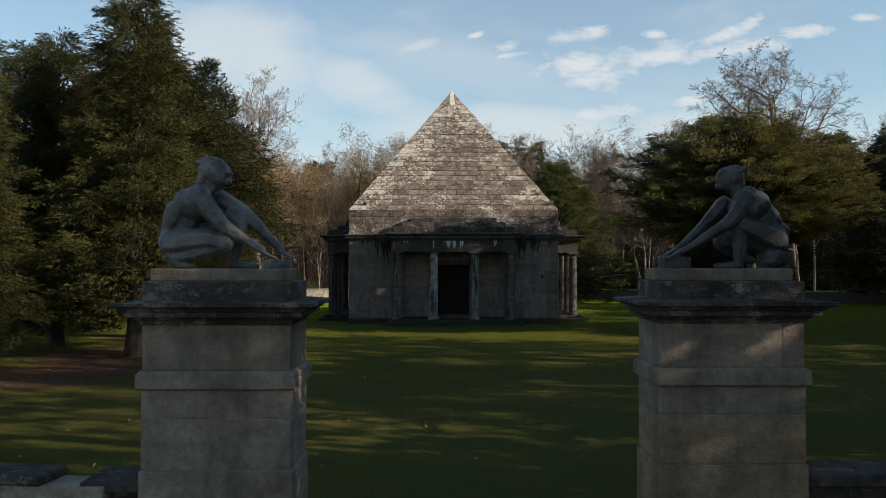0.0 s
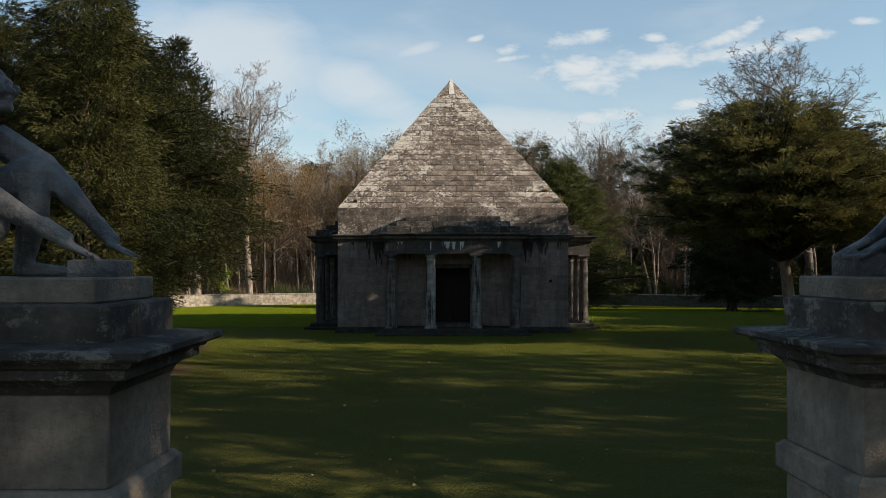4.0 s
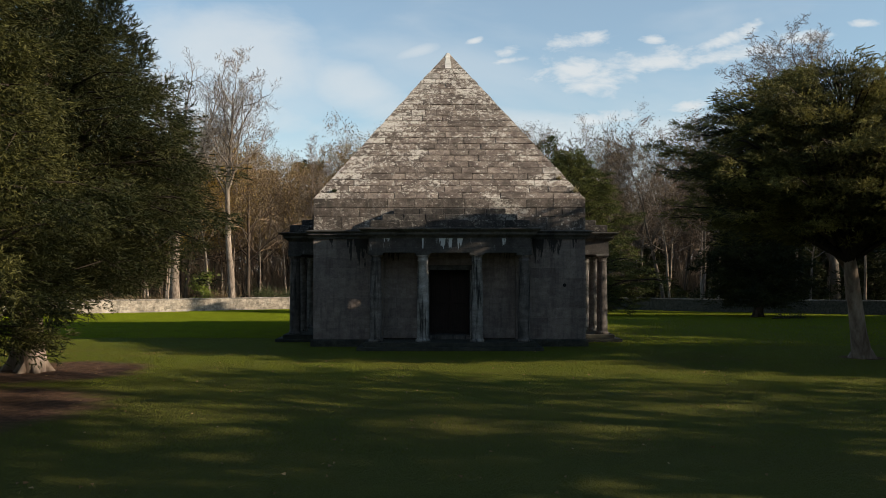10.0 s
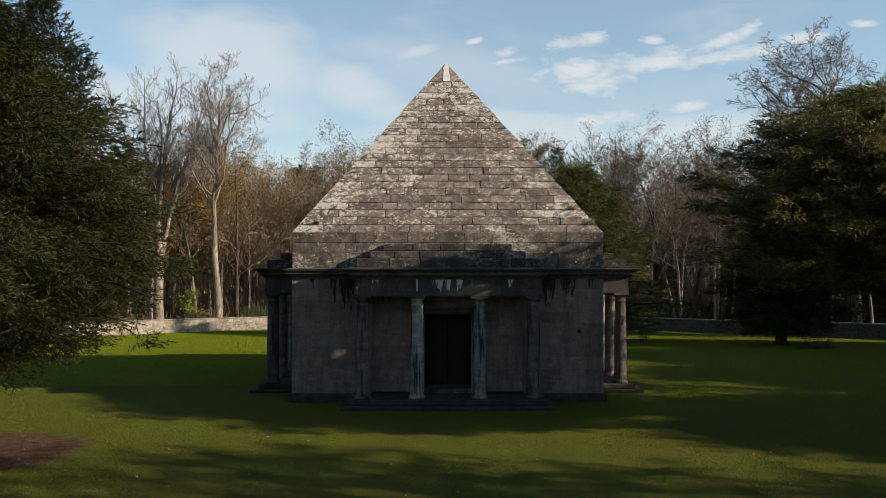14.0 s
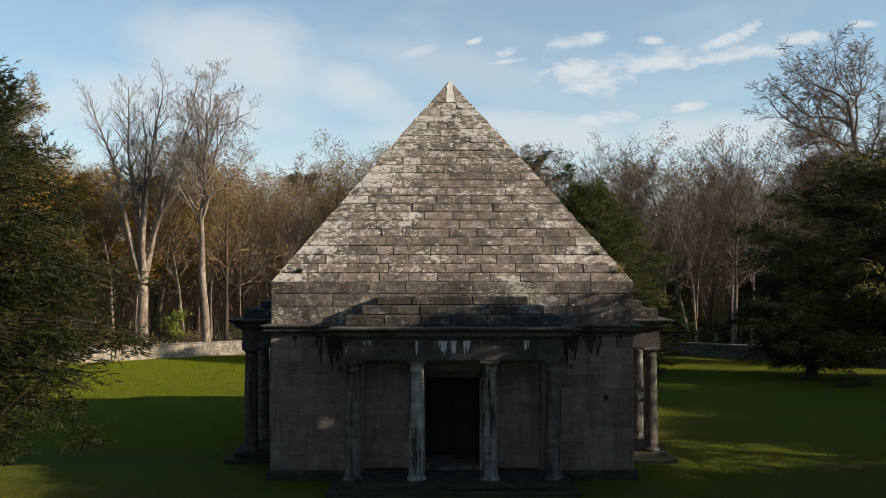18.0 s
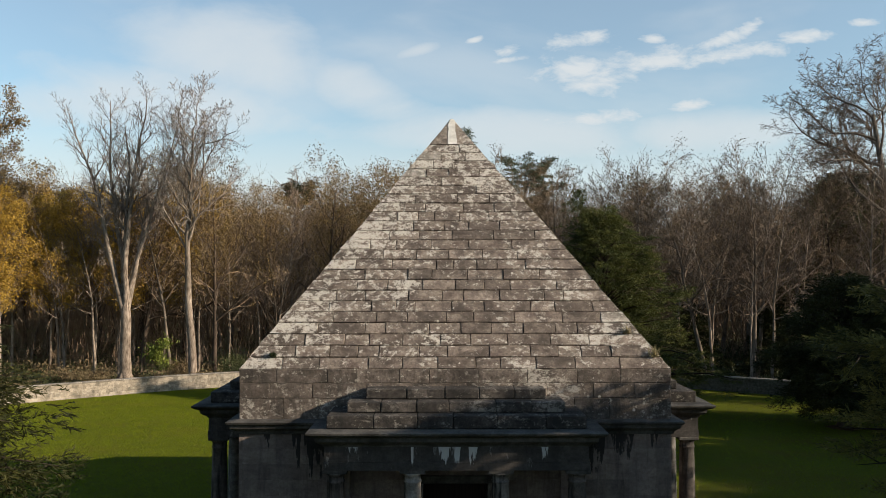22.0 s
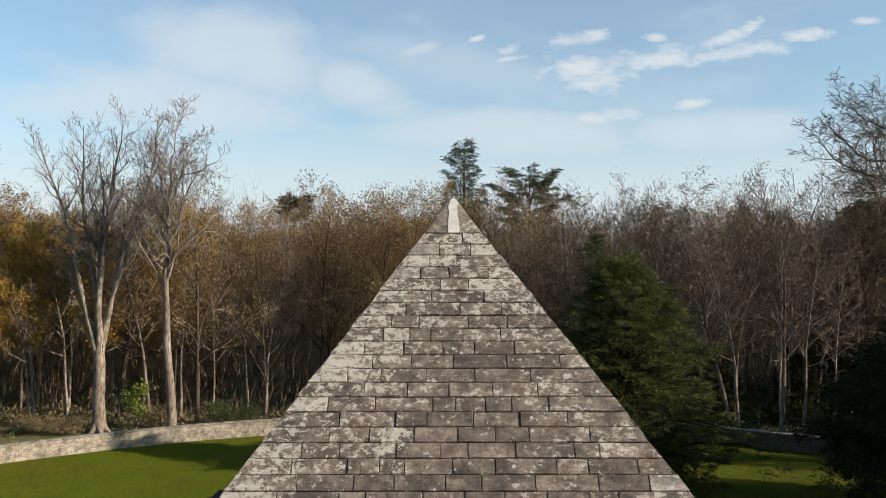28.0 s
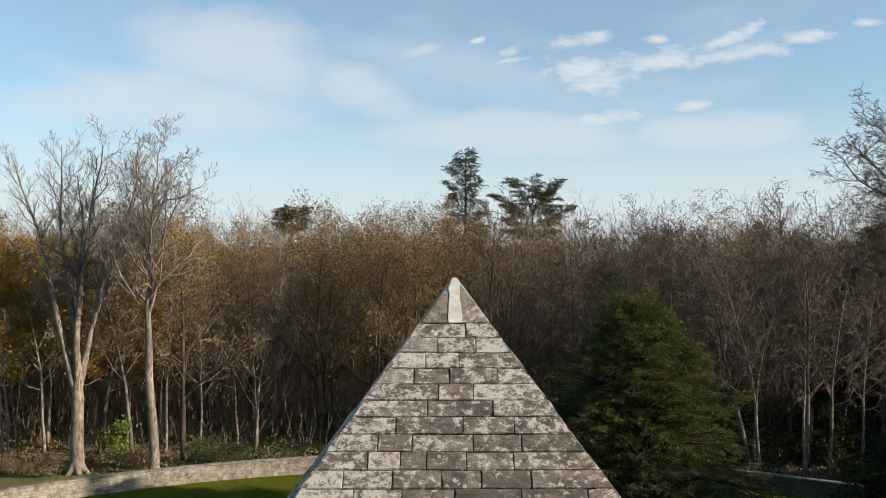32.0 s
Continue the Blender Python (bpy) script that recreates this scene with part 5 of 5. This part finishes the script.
v_bush = [bare(41 + i, 15.4, 0.22, BUSHY, 2, M_BARK_DARK, (M_TWIG_DARK, M_TWIG_WARM)[i]) for i in range(2)]
v_rust = [bare(51 + i, 15.8, 0.22, BUSHY, 2, M_BARK_DARK, M_TWIG_WARM, M_RUST, 6500, 0.15, low=0.34) for i in range(2)]
v_russet = [bare(58 + i, 15.8, 0.20, (POLE, BUSHY)[i], 2, M_BARK_GREY, M_TWIG_WARM, M_RUSSET, 3000, 0.12, low=0.3) for i in range(2)]
v_gold = [bare(55, 15.0, 0.14, POLE, 2, M_BARK_PALE, M_TWIG, M_GOLD, 11000, 0.15, low=0.2)]

HERO = ((12, 0.05, 0.0, 0.18, 17, 0.50, 40, 0.38, 12), (8, 0.22, 0.12, 0.25, 10, 0.2, 42, 0.42, 7), (5, 0.22, 0.08, 0.35, 8, 0.15, 42, 0.50, 4), (4, 0.24, 0.06, 0.4, 6, 0.15, 42, 0.50, 3), (2, 0.24, 0.04, 0.5, 0, 0, 0, 0, 2))
STEM = ((12, 0.07, 0.03, 0.12, 18, 0.40, 36, 0.20, 9), (5, 0.22, 0.10, 0.35, 8, 0.15, 40, 0.50, 4), (4, 0.24, 0.07, 0.4, 6, 0.15, 42, 0.52, 3), (2, 0.24, 0.04, 0.5, 0, 0, 0, 0, 2))
SPREAD = ((8, 0.04, 0.0, 0.34, 12, 0.55, 50, 0.56, 10), (9, 0.24, 0.08, 0.16, 12, 0.18, 46, 0.42, 7), (6, 0.28, 0.06, 0.26, 10, 0.15, 46, 0.46, 4), (4, 0.28, 0.05, 0.4, 8, 0.12, 46, 0.52, 3), (2, 0.28, 0.03, 0.5, 0, 0, 0, 0, 2))
SNAG = ((10, 0.03, 0.0, 0.12, 11, 0.45, 35, 0.16, 7), (4, 0.15, 0.15, 0.3, 4, 0.2, 40, 0.5, 4), (3, 0.2, 0.1, 0.4, 0, 0, 0, 0, 3))
YOUNG = ((7, 0.03, 0.0, 0.2, 16, 0.18, 40, 0.62, 7), (6, 0.08, 0.05, 0.3, 8, 0.15, 34, 0.42, 4), (4, 0.12, 0.03, 0.4, 5, 0.15, 36, 0.5, 3), (2, 0.22, 0.03, 0.5, 0, 0, 0, 0, 2))
plant("bare_tree", bare(61, 22.5, 0.40, HERO, 2, M_BARK_PALE, M_TWIG_PALE, lean=(0.05, 0.02)), "tall leafless tree with a straight pale buff trunk", "tree", (-20.9, 46.3), 30, 0.95)


def many_stemmed(seed, fork, stems, m_trunk, m_twig):
    """A short bole that parts into long stems: each row is (lean east, lean north, height of its fork, length, girth)."""
    r, trunk, twigs = random.Random(seed), Tubes(), Tubes()
    trunk.add([Vector((0.04 * math.sin(i * 1.7), 0.03 * math.cos(i * 2.1), fork * i / 6 - 0.15)) for i in range(7)], [0.56, 0.50, 0.47, 0.45, 0.43, 0.42, 0.36], 12)
    for q in range(6):
        a = q * 1.05
        trunk.add([Vector((0, 0, 1.1)), Vector((math.cos(a) * 0.45, math.sin(a) * 0.45, 0.3)), Vector((math.cos(a) * 0.95, math.sin(a) * 0.95, -0.15))], [0.36, 0.28, 0.12], 6)
    for ex, ny, z, length, girth in stems:
        grow(r, Vector((0, 0, z)), Vector((ex, ny, 1)).normalized(), length, girth, 0, STEM, [trunk, trunk, twigs, twigs], [])
    return [("trunk", trunk.mesh("trunk", m_trunk)), ("crown", twigs.mesh("crown", m_twig))]


FAN = ((-0.26, 0.1, 4.4, 17.5, 0.24), (-0.15, -0.12, 5.4, 18.0, 0.27), (-0.06, 0.2, 5.9, 18.5, 0.25), (0.03, -0.1, 6.2, 18.0, 0.28), (0.11, 0.12, 5.6, 17.5, 0.24), (0.19, -0.05, 6.4, 15.5, 0.19), (0.02, 0.28, 5.2, 15.5, 0.19), (-0.50, -0.1, 7.0, 7.5, 0.11), (0.34, 0.05, 7.2, 8.0, 0.10))
plant("bare_tree", many_stemmed(162, 6.6, FAN, M_BARK_PALE, M_TWIG_PALE), "leafless tree forking into many long pale stems", "tree", (-26.8, 47.0), 0)
plant("bare_tree", bare(63, 19.0, 0.40, SPREAD, 2, M_BARK_GREY, M_TWIG), "great leafless tree with a wide twisting crown", "tree", (39.2, 46.6), 60, 1.22)
plant("bare_tree", bare(64, 19.0, 0.22, SNAG, 2, M_BARK_GREY, M_TWIG), "thin dead tree with a bare spire", "tree", (17.2, 48.0), 0)
plant("bare_tree", bare(65, 11.5, 0.17, YOUNG, 1, M_BARK_PALE, M_TWIG), "young leafless tree with a pale stem and fan-shaped crown", "tree", (-15.6, 55.5), 0)
plant("bare_tree", bare(66, 16.0, 0.22, POLE, 2, M_BARK_GREY, M_TWIG_DARK), "slender leafless tree with a pale trunk behind the wall", "tree", (25.5, 45.5), 0)
plant("oak_tree", bare(67, 19.0, 0.5, SPREAD, 2, M_BARK_DARK, M_TWIG, M_RUST, 30000, 0.19), "large oak still holding rusty orange leaves", "tree", (-45.5, 55.5), 0, 1.05)

# unseen trees added beyond the wall, sunward, for shade: evergreens between leafless ones
belt = random.Random(8)
for n in range(28):
    deg = -67 + n * 2.8
    if -34.0 < deg < -30.0 or n in (1, 2, 3, 5, 8, 9):
        continue
    a = radians(deg - (4.6 if n == 10 else 0.0))
    q = 48 + 7 * (n % 2) + belt.uniform(-1.5, 1.5)
    at = (CX + q * math.cos(a), CY + q * math.sin(a))
    if deg < -36:
        light = n % 4 != 0 or deg < -50
        plant("conifer", (airy_tree if -63 < deg < -44 else thin_tree) if light else shade_tree, "unseen sparse evergreen added outside the wall to dapple the lawn" if light else "unseen tall evergreen added outside the wall for shade", "tree", at, belt.uniform(0, 360), belt.uniform(1.35, 1.75) * {6: 0.95, 10: 1.22, 11: 1.12}.get(n, 1.0), "shelter belt")
    elif 14 <= n <= 17:                                         # lower trees, over which the sun reaches the leaning yew's crown
        plant("conifer", shade_tree, "unseen lower evergreen added outside the wall for shade", "tree", at, belt.uniform(0, 360), belt.uniform(1.24, 1.32) * (0.90 if n == 14 else 1.0), "shelter belt")
    elif n % 4 != 2:
        plant("conifer", shade_tree, "unseen tall evergreen added outside the wall for shade", "tree", at, belt.uniform(0, 360), belt.uniform(1.2, 1.48), "shelter belt")
    else:
        plant("bare_tree", v_bush[0], "unseen leafless tree added outside the wall for shade", "tree", at, belt.uniform(0, 360), belt.uniform(0.95, 1.15), "shelter belt")

gold_meshes = bare(75, 15.0, 0.13, POLE, 2, M_BARK_PALE, M_TWIG, M_GOLD, 13000, 0.15, low=0.15)
for x, y, tn in ((-33.5, 49.5, 0), (-37, 46.5, 90), (-31.5, 57, 200), (-42, 50, 300), (-29.5, 52.5, 140), (-36.5, 54, 250), (-24.5, 56.5, 20)):
    plant("birch", gold_meshes, "slender tree thick with golden autumn leaves", "tree", (x, y), tn, 1.0, "golden trees")

slim_pole = bare(77, 16.5, 0.15, POLE, 2, M_BARK_PALE, M_TWIG)
pr = random.Random(17)
for n in range(14):
    x, y = -45 + 2.3 * n + pr.uniform(-0.8, 0.8), 49.5 + pr.uniform(-1.5, 6.5)
    if math.hypot(x + 20.9, y - 46.3) > 2.5 and math.hypot(x + 26.8, y - 47) > 2.5 and math.hypot(x - CX, y - CY) > 45:
        plant("birch", slim_pole, "slender leafless birch with a pale trunk", "tree", (x, y), pr.uniform(0, 360), pr.uniform(0.75, 1.0), "pale birches")

for n in range(22):
    x = 12 + 1.9 * n + pr.uniform(-0.9, 0.9)
    y = CY + math.sqrt(max(0.0, (R_WALL + 3.0) ** 2 - min(x, 40) ** 2)) + pr.uniform(0.0, 6.0)
    plant("bare_tree", slim_pole, "slender leafless tree with a sunlit pale trunk", "tree", (x, y), pr.uniform(0, 360), pr.uniform(0.82, 1.06), "pale trunks")

# the wood behind the wall
wood = []
tries = 0
wr = random.Random(5)
while len(wood) < 310 and tries < 9000:
    tries += 1
    x, y = wr.uniform(-82, 82), 46 + 78 * wr.random() ** 1.25
    q = math.hypot(x - CX, y - CY)
    if q < 46.5 or abs(x) > 0.6 * (y + 46):
        continue
    near = 2.8 if y < 62 else 4.2
    if any(math.hypot(x - a, y - b) < near for a, b in wood) or math.hypot(x + 15.6, y - 55.5) < 4 or math.hypot(x + 21, y - 47) < 3.5 or math.hypot(x + 27, y - 47) < 4:
        continue
    if y < 58 and x < -6 and wr.random() < 0.55:
        continue
    if y < 56 and -20 < x < -8 and wr.random() < 0.75:
        continue
    wood.append((x, y))
for x, y in wood:
    u = wr.random()
    if x < -24 and u < (0.55 if y < 62 else 0.34):
        kind, me, lab = "birch", v_gold[0], "slender tree with golden autumn leaves"
    elif x < 2 and u < 0.74:
        kind, me, lab = "beech", v_rust[wr.randrange(2)], "woodland tree with rusty brown leaves"
    elif x >= 2 and u < 0.62:
        kind, me, lab = "beech", v_russet[wr.randrange(2)], "woodland tree with a few last brown leaves"
    elif u < (0.84 if x < 5 else 0.80) or y < 52:
        kind, me, lab = "bare_tree", v_pole[wr.randrange(3)], "leafless woodland tree with a slim trunk"
    else:
        kind, me, lab = "bare_tree", v_bush[wr.randrange(2)], "leafless woodland tree with a dense brown crown"
    plant(kind, me, lab, "tree", (x, y), wr.uniform(0, 360), wr.uniform(0.92, 1.20) * (0.95 if y < 56 else 1.0), "trees of the wood")

# conifers that stand above the wood
TALL = ((0, 0.75), (0.15, 1.0), (0.4, 0.85), (0.7, 0.55), (0.9, 0.32), (1, 0.12))
PLATE = ((0, 0.5), (0.2, 0.7), (0.45, 0.9), (0.7, 1.0), (0.88, 0.7), (1, 0.3))
plant("sequoia", evergreen(71, 37.0, 10, 6.0, TALL, 84, 7, 20, 0.34, M_CEDAR, M_BARK_DARK, 0.7, 1.05, 0.30, rough=0.5, lump=0.5), "tall ragged conifer rising above the wood", "tree", (4.0, 134.0), 0)
plant("cedar", evergreen(72, 33.0, 21, 7.4, PLATE, 26, 12, 30, 0.36, M_CEDAR, M_BARK_DARK, 0.55, 1.15, 0.02, flat=0.16, rough=0.5, lump=0.6, tiers=5), "cedar with flat dark tiers rising above the wood", "tree", (17.0, 142.0), 0)
plant("cedar", evergreen(73, 26.2, 22, 2.4, PLATE, 10, 9, 26, 0.40, M_YEW_DARK, M_BARK_DARK, 0.6, 1.3, 0.05, flat=0.2, rough=0.5), "dark cedar top showing over the wood", "tree", (-26.6, 130.0), 0)
for x, y, s in ((13.5, 48.5, 0.42), (19.5, 48, 0.36), (22, 51, 0.5), (29, 50, 0.5), (34, 43, 0.55), (40, 38, 0.75), (44, 48, 0.8), (48, 58, 1.0)):
    plant("holly", shade_tree, "dark evergreen understorey tree beyond the wall", "tree", (x, y), x * 40, s, "evergreens beyond the wall")


holm = evergreen(28, 19.0, 3.0, 6.6, BROAD, 150, 11, 12, 0.30, M_HOLM, M_BARK_DARK, 0.4, 0.85, 0.12, flat=0.6, rough=0.35, bare_limbs=0.2, needles=4, slim=0.5)
for x, y, tn, s in ((40.5, 59, 0, 1.02), (48, 57, 120, 1.08), (43, 67, 240, 1.0), (53, 64, 60, 1.05)):
    plant("holm_oak", holm, "broad olive green evergreen oak among leafless trees", "tree", (x, y), tn, s, "evergreens beyond the wall")


# undergrowth, far wood
def thicket(name, places, sprays, leaf, size, material, label, seed):
    g = np.random.default_rng(seed)
    P = np.array(places)
    idx = np.repeat(np.arange(len(P)), sprays)
    off = g.normal(size=(len(idx), 3)) * np.array([1, 1, 0.75]) * (size * g.uniform(0.4, 1.0, len(idx)))[:, None] * 0.6
    off[:, 2] = np.abs(off[:, 2])
    b = P[idx] + off
    d = g.normal(size=b.shape) + np.array([0, 0, 0.5])
    d *= (leaf * g.uniform(0.6, 1.3, len(b)) / np.linalg.norm(d, axis=1))[:, None]
    ob = part(name, quads_mesh(name, b, b + d, leaf * 0.5, material, g), None, None)
    return tagged(ob, label, "undergrowth", kind="stuff")


def scatter(n, seed, x0, x1, y0, y1, keep):
    r, got = random.Random(seed), []
    while len(got) < n:
        x, y = r.uniform(x0, x1), r.uniform(y0, y1)
        if math.hypot(x - CX, y - CY) > R_WALL + 1.4 and keep(x, y):
            got.append((x, y, ground_z(x, y)))
    return got


thicket("undergrowth", scatter(330, 81, -60, 6, 44, 100, lambda x, y: True), 90, 0.30, 1.3, M_BRUSH, "brown bramble and bracken under the trees", 1)
thicket("undergrowth", scatter(240, 82, -60, 10, 44, 80, lambda x, y: True), 80, 0.26, 1.2, M_SHRUB, "dull green undergrowth under the trees", 2)
thicket("undergrowth", scatter(420, 83, 4, 60, 36, 80, lambda x, y: True), 110, 0.28, 1.7, M_SHRUB, "dark green shrubs massed behind the wall", 3)
thicket("undergrowth", scatter(260, 84, -70, 80, 95, 150, lambda x, y: True), 90, 0.6, 3.2, M_BRUSH, "dense brown scrub deep in the wood", 4)
thicket("undergrowth", [(-22.8 + 0.6 * math.cos(q * 2.4), 48.4 + 0.5 * math.sin(q * 2.4), -0.4 + 0.25 * (q % 4)) for q in range(9)], 420, 0.13, 1.1, M_BRUSH, "brown leafy bush beyond the wall", 6)
thicket("undergrowth", [(-17.2 + 1.6 * math.cos(q * 2.4), 49.4 + 0.8 * math.sin(q * 2.4), -0.4 + 0.25 * (q % 5)) for q in range(16)], 420, 0.13, 1.2, M_SHRUB, "dark green evergreen bushes beyond the wall", 7)
thicket("undergrowth", [(-30.0 + 1.8 * math.cos(q * 2.4), 46.2 + 0.6 * math.sin(q * 2.4), -0.4 + 0.12 * (q % 5)) for q in range(12)], 360, 0.13, 0.9, M_BRUSH, "low brown brambles beyond the wall", 8)
lime = thicket("shrub", [(-24.3 + 0.5 * math.cos(q), 48.0 + 0.5 * math.sin(q), 0.3 + 0.35 * q) for q in range(7)], 150, 0.24, 1.0, M_LIME, "lime green leafy shrub beyond the wall", 5)
lime["kind"], lime["category"] = "thing", "shrub"

far = Tubes()
fr = random.Random(9)
FAR = ((5, 0.07, 0.0, 0.08, 13, 0.28, 54, 0.36, 3), (3, 0.16, 0.08, 0.3, 7, 0.2, 44, 0.5, 2), (2, 0.2, 0.05, 0.5, 0, 0, 0, 0, 2))
for _ in range(330):
    x, y = fr.uniform(-120, 120), fr.uniform(118, 165)
    grow(fr, Vector((x, y, -0.8)), Vector((0, 0, 1)), fr.uniform(19, 26), 0.25, 0, FAR, [far] * 3, [])
tagged(part("far_wood", far.mesh("far_wood", M_TWIG_FAR), None, None), "distant leafless wood along the skyline", "wood", kind="stuff")

n = 105000
fg = np.random.default_rng(12)
b = np.stack([fg.uniform(-130, 130, n), fg.uniform(92, 168, n), 0.3 + 20.0 * fg.random(n) ** 1.15], 1)
b[:, 2] *= 0.85 + 0.25 * np.sin(b[:, 0] * 0.21 + np.sin(b[:, 1] * 0.17) * 2) * np.cos(b[:, 1] * 0.13)
d = fg.normal(scale=0.45, size=b.shape)
d[:, 2] = 1
d *= (fg.uniform(1.0, 2.6, n) / np.linalg.norm(d, axis=1))[:, None]
n = 52000
mb = np.stack([fg.uniform(-62, 72, n), fg.uniform(54, 94, n), -0.4 + 9.5 * fg.random(n) ** 1.5], 1)
mb = mb[np.hypot(mb[:, 0] - CX, mb[:, 1] - CY) > R_WALL + 6]
md = fg.normal(scale=0.30, size=mb.shape)
md[:, 2] = 1
md *= (fg.uniform(0.8, 2.4, len(mb)) / np.linalg.norm(md, axis=1))[:, None]
tagged(part("saplings", quads_mesh("saplings", mb, mb + md, 0.055, M_TWIG_WARM, fg), None, None), "thin leafless saplings and brush between the trees", "undergrowth", kind="stuff")
tagged(part("far_twigs", quads_mesh("far_twigs", b, b + d, np.where(b[:, 2] < 8, 0.20, 0.10), M_TWIG_FAR, fg), None, None), "massed brown twigs of the distant wood", "wood", kind="stuff")

# ================= small things on the ground =================
br, twig, leafy = random.Random(90), Tubes(), []
BRANCH = ((6, 0.10, -0.02, 0.3, 9, 0.15, 42, 0.40, 6), (4, 0.16, 0.04, 0.3, 6, 0.2, 42, 0.45, 4), (2, 0.2, 0.03, 0.5, 0, 0, 0, 0, 3))
grow(br, Vector((-1.2, 0, 0.06)), Vector((1, 0.15, 0.16)).normalized(), 2.5, 0.05, 0, BRANCH, [twig] * 3, leafy)
fallen = thing("fallen_branch", "dark leafy branch lying on the grass by a yew", "branch", (23.4, 21.0, ground_z(23.4, 21.0)), turn=8)
part("stem", twig.mesh("stem", M_BARK_DARK), None, fallen)
bg_ = np.random.default_rng(91)
tip_at = np.repeat(np.array([tuple(q[0]) for q in leafy]), 26, 0)
tip_at = tip_at + bg_.normal(scale=0.10, size=tip_at.shape)
tip_at[:, 2] = np.maximum(tip_at[:, 2], 0.03)
part("foliage", quads_mesh("foliage", tip_at, tip_at + bg_.normal(scale=0.07, size=tip_at.shape), 0.04, M_YEW, bg_), None, fallen)
g = np.random.default_rng(4)
def turf(n, x0, x1, y0, y1, power, tall, wide, keep_out=6.3):
    x, y = g.uniform(x0, x1, n), y0 + (y1 - y0) * g.random(n) ** power
    keep = (np.hypot(x - CX, y - CY) < R_WALL - 0.4) & ~((np.abs(x) < keep_out) & (np.abs(y - CY) < keep_out)) & ~((np.abs(x) < 3.8) & (np.abs(y - CY) < 7.9)) & ~((np.abs(x) < 7.9) & (np.abs(y - CY) < 3.8))
    for tx, ty, r in ((-11.8, -15.4, 3.6), (-12.6, -8.4, 2.7), (-12.2, -20.6, 2.7), (15.3, -4.2, 0.7), (22.8, 25, 0.9)):
        keep &= np.hypot(x - tx, y - ty) > r
    x, y = x[keep], y[keep]
    b = np.stack([x, y, np.array([ground_z(p, q) for p, q in zip(x, y)]) - 0.01], 1)
    d = g.normal(scale=0.30, size=b.shape)
    d[:, 2] = 1
    d *= (g.uniform(0.5, 1.2, len(b)) * tall / np.linalg.norm(d, axis=1))[:, None]
    return b, b + d, np.full(len(b), wide)


for rows, material, label in (
        ([turf(70000, -16, 16, -43, 17, 1.6, 0.045, 0.012), turf(170000, -24, 24, -20, 4, 1.0, 0.045, 0.021)], M_GRASS_WORN, "short worn mossy grass blades"),
        ([turf(280000, -34, -5, 4, 46, 1.0, 0.07, 0.032), turf(90000, 5, 40, 0, 44, 1.0, 0.075, 0.034)], M_GRASS, "short mown green grass blades")):
    tagged(part("grass", quads_mesh("grass", *(np.concatenate(q) for q in zip(*rows)), material, g), None, None), label, "grass", kind="stuff")
n = 900
b = np.stack([g.uniform(-18, 18, n), -40 + 38 * g.random(n), np.zeros(n)], 1)
b[:, 2] = [ground_z(p[0], p[1]) + 0.035 for p in b]
d = g.normal(size=b.shape) * np.array([1, 1, 0.25])
d *= (g.uniform(0.05, 0.10, n) / np.linalg.norm(d, axis=1))[:, None]
tagged(part("fallen_leaves", quads_mesh("fallen_leaves", b, b + d, 0.05, M_FALLEN, g), None, None), "scattered pale brown fallen leaves on grass", "leaves", kind="stuff")
# tufts of grass and a fern rooted in the pyramid's joints
for u, c, m, s in ((-4.9, 1, M_SHRUB, 0.17), (5.35, 1, M_DRYGRASS, 0.40), (4.75, 3, M_DRYGRASS, 0.30)):
    v = c * ch
    p = Vector(on_face(u if abs(u) < half(v) else math.copysign(half(v), u), v, -0.01)) + Vector((0, CY, 0))
    cnt = 60 if s > 0.15 else 26
    b = np.array(p) + g.normal(scale=s * 0.16, size=(cnt, 3)) * np.array([1, 0.4, 0.2])
    d = g.normal(scale=0.45, size=(cnt, 3)) + np.array([0, -0.2, 1.0])
    d *= (s * g.uniform(0.5, 1.1, cnt) / np.linalg.norm(d, axis=1))[:, None]
    tagged(part("grass_tuft", quads_mesh("grass_tuft", b, b + d, 0.02 if m is M_DRYGRASS else 0.07, m, g), None, None), "tuft of weeds rooted in a stone joint" if m is M_SHRUB else "dry grass tuft rooted on the pyramid's edge", "weed", "weeds on the pyramid")
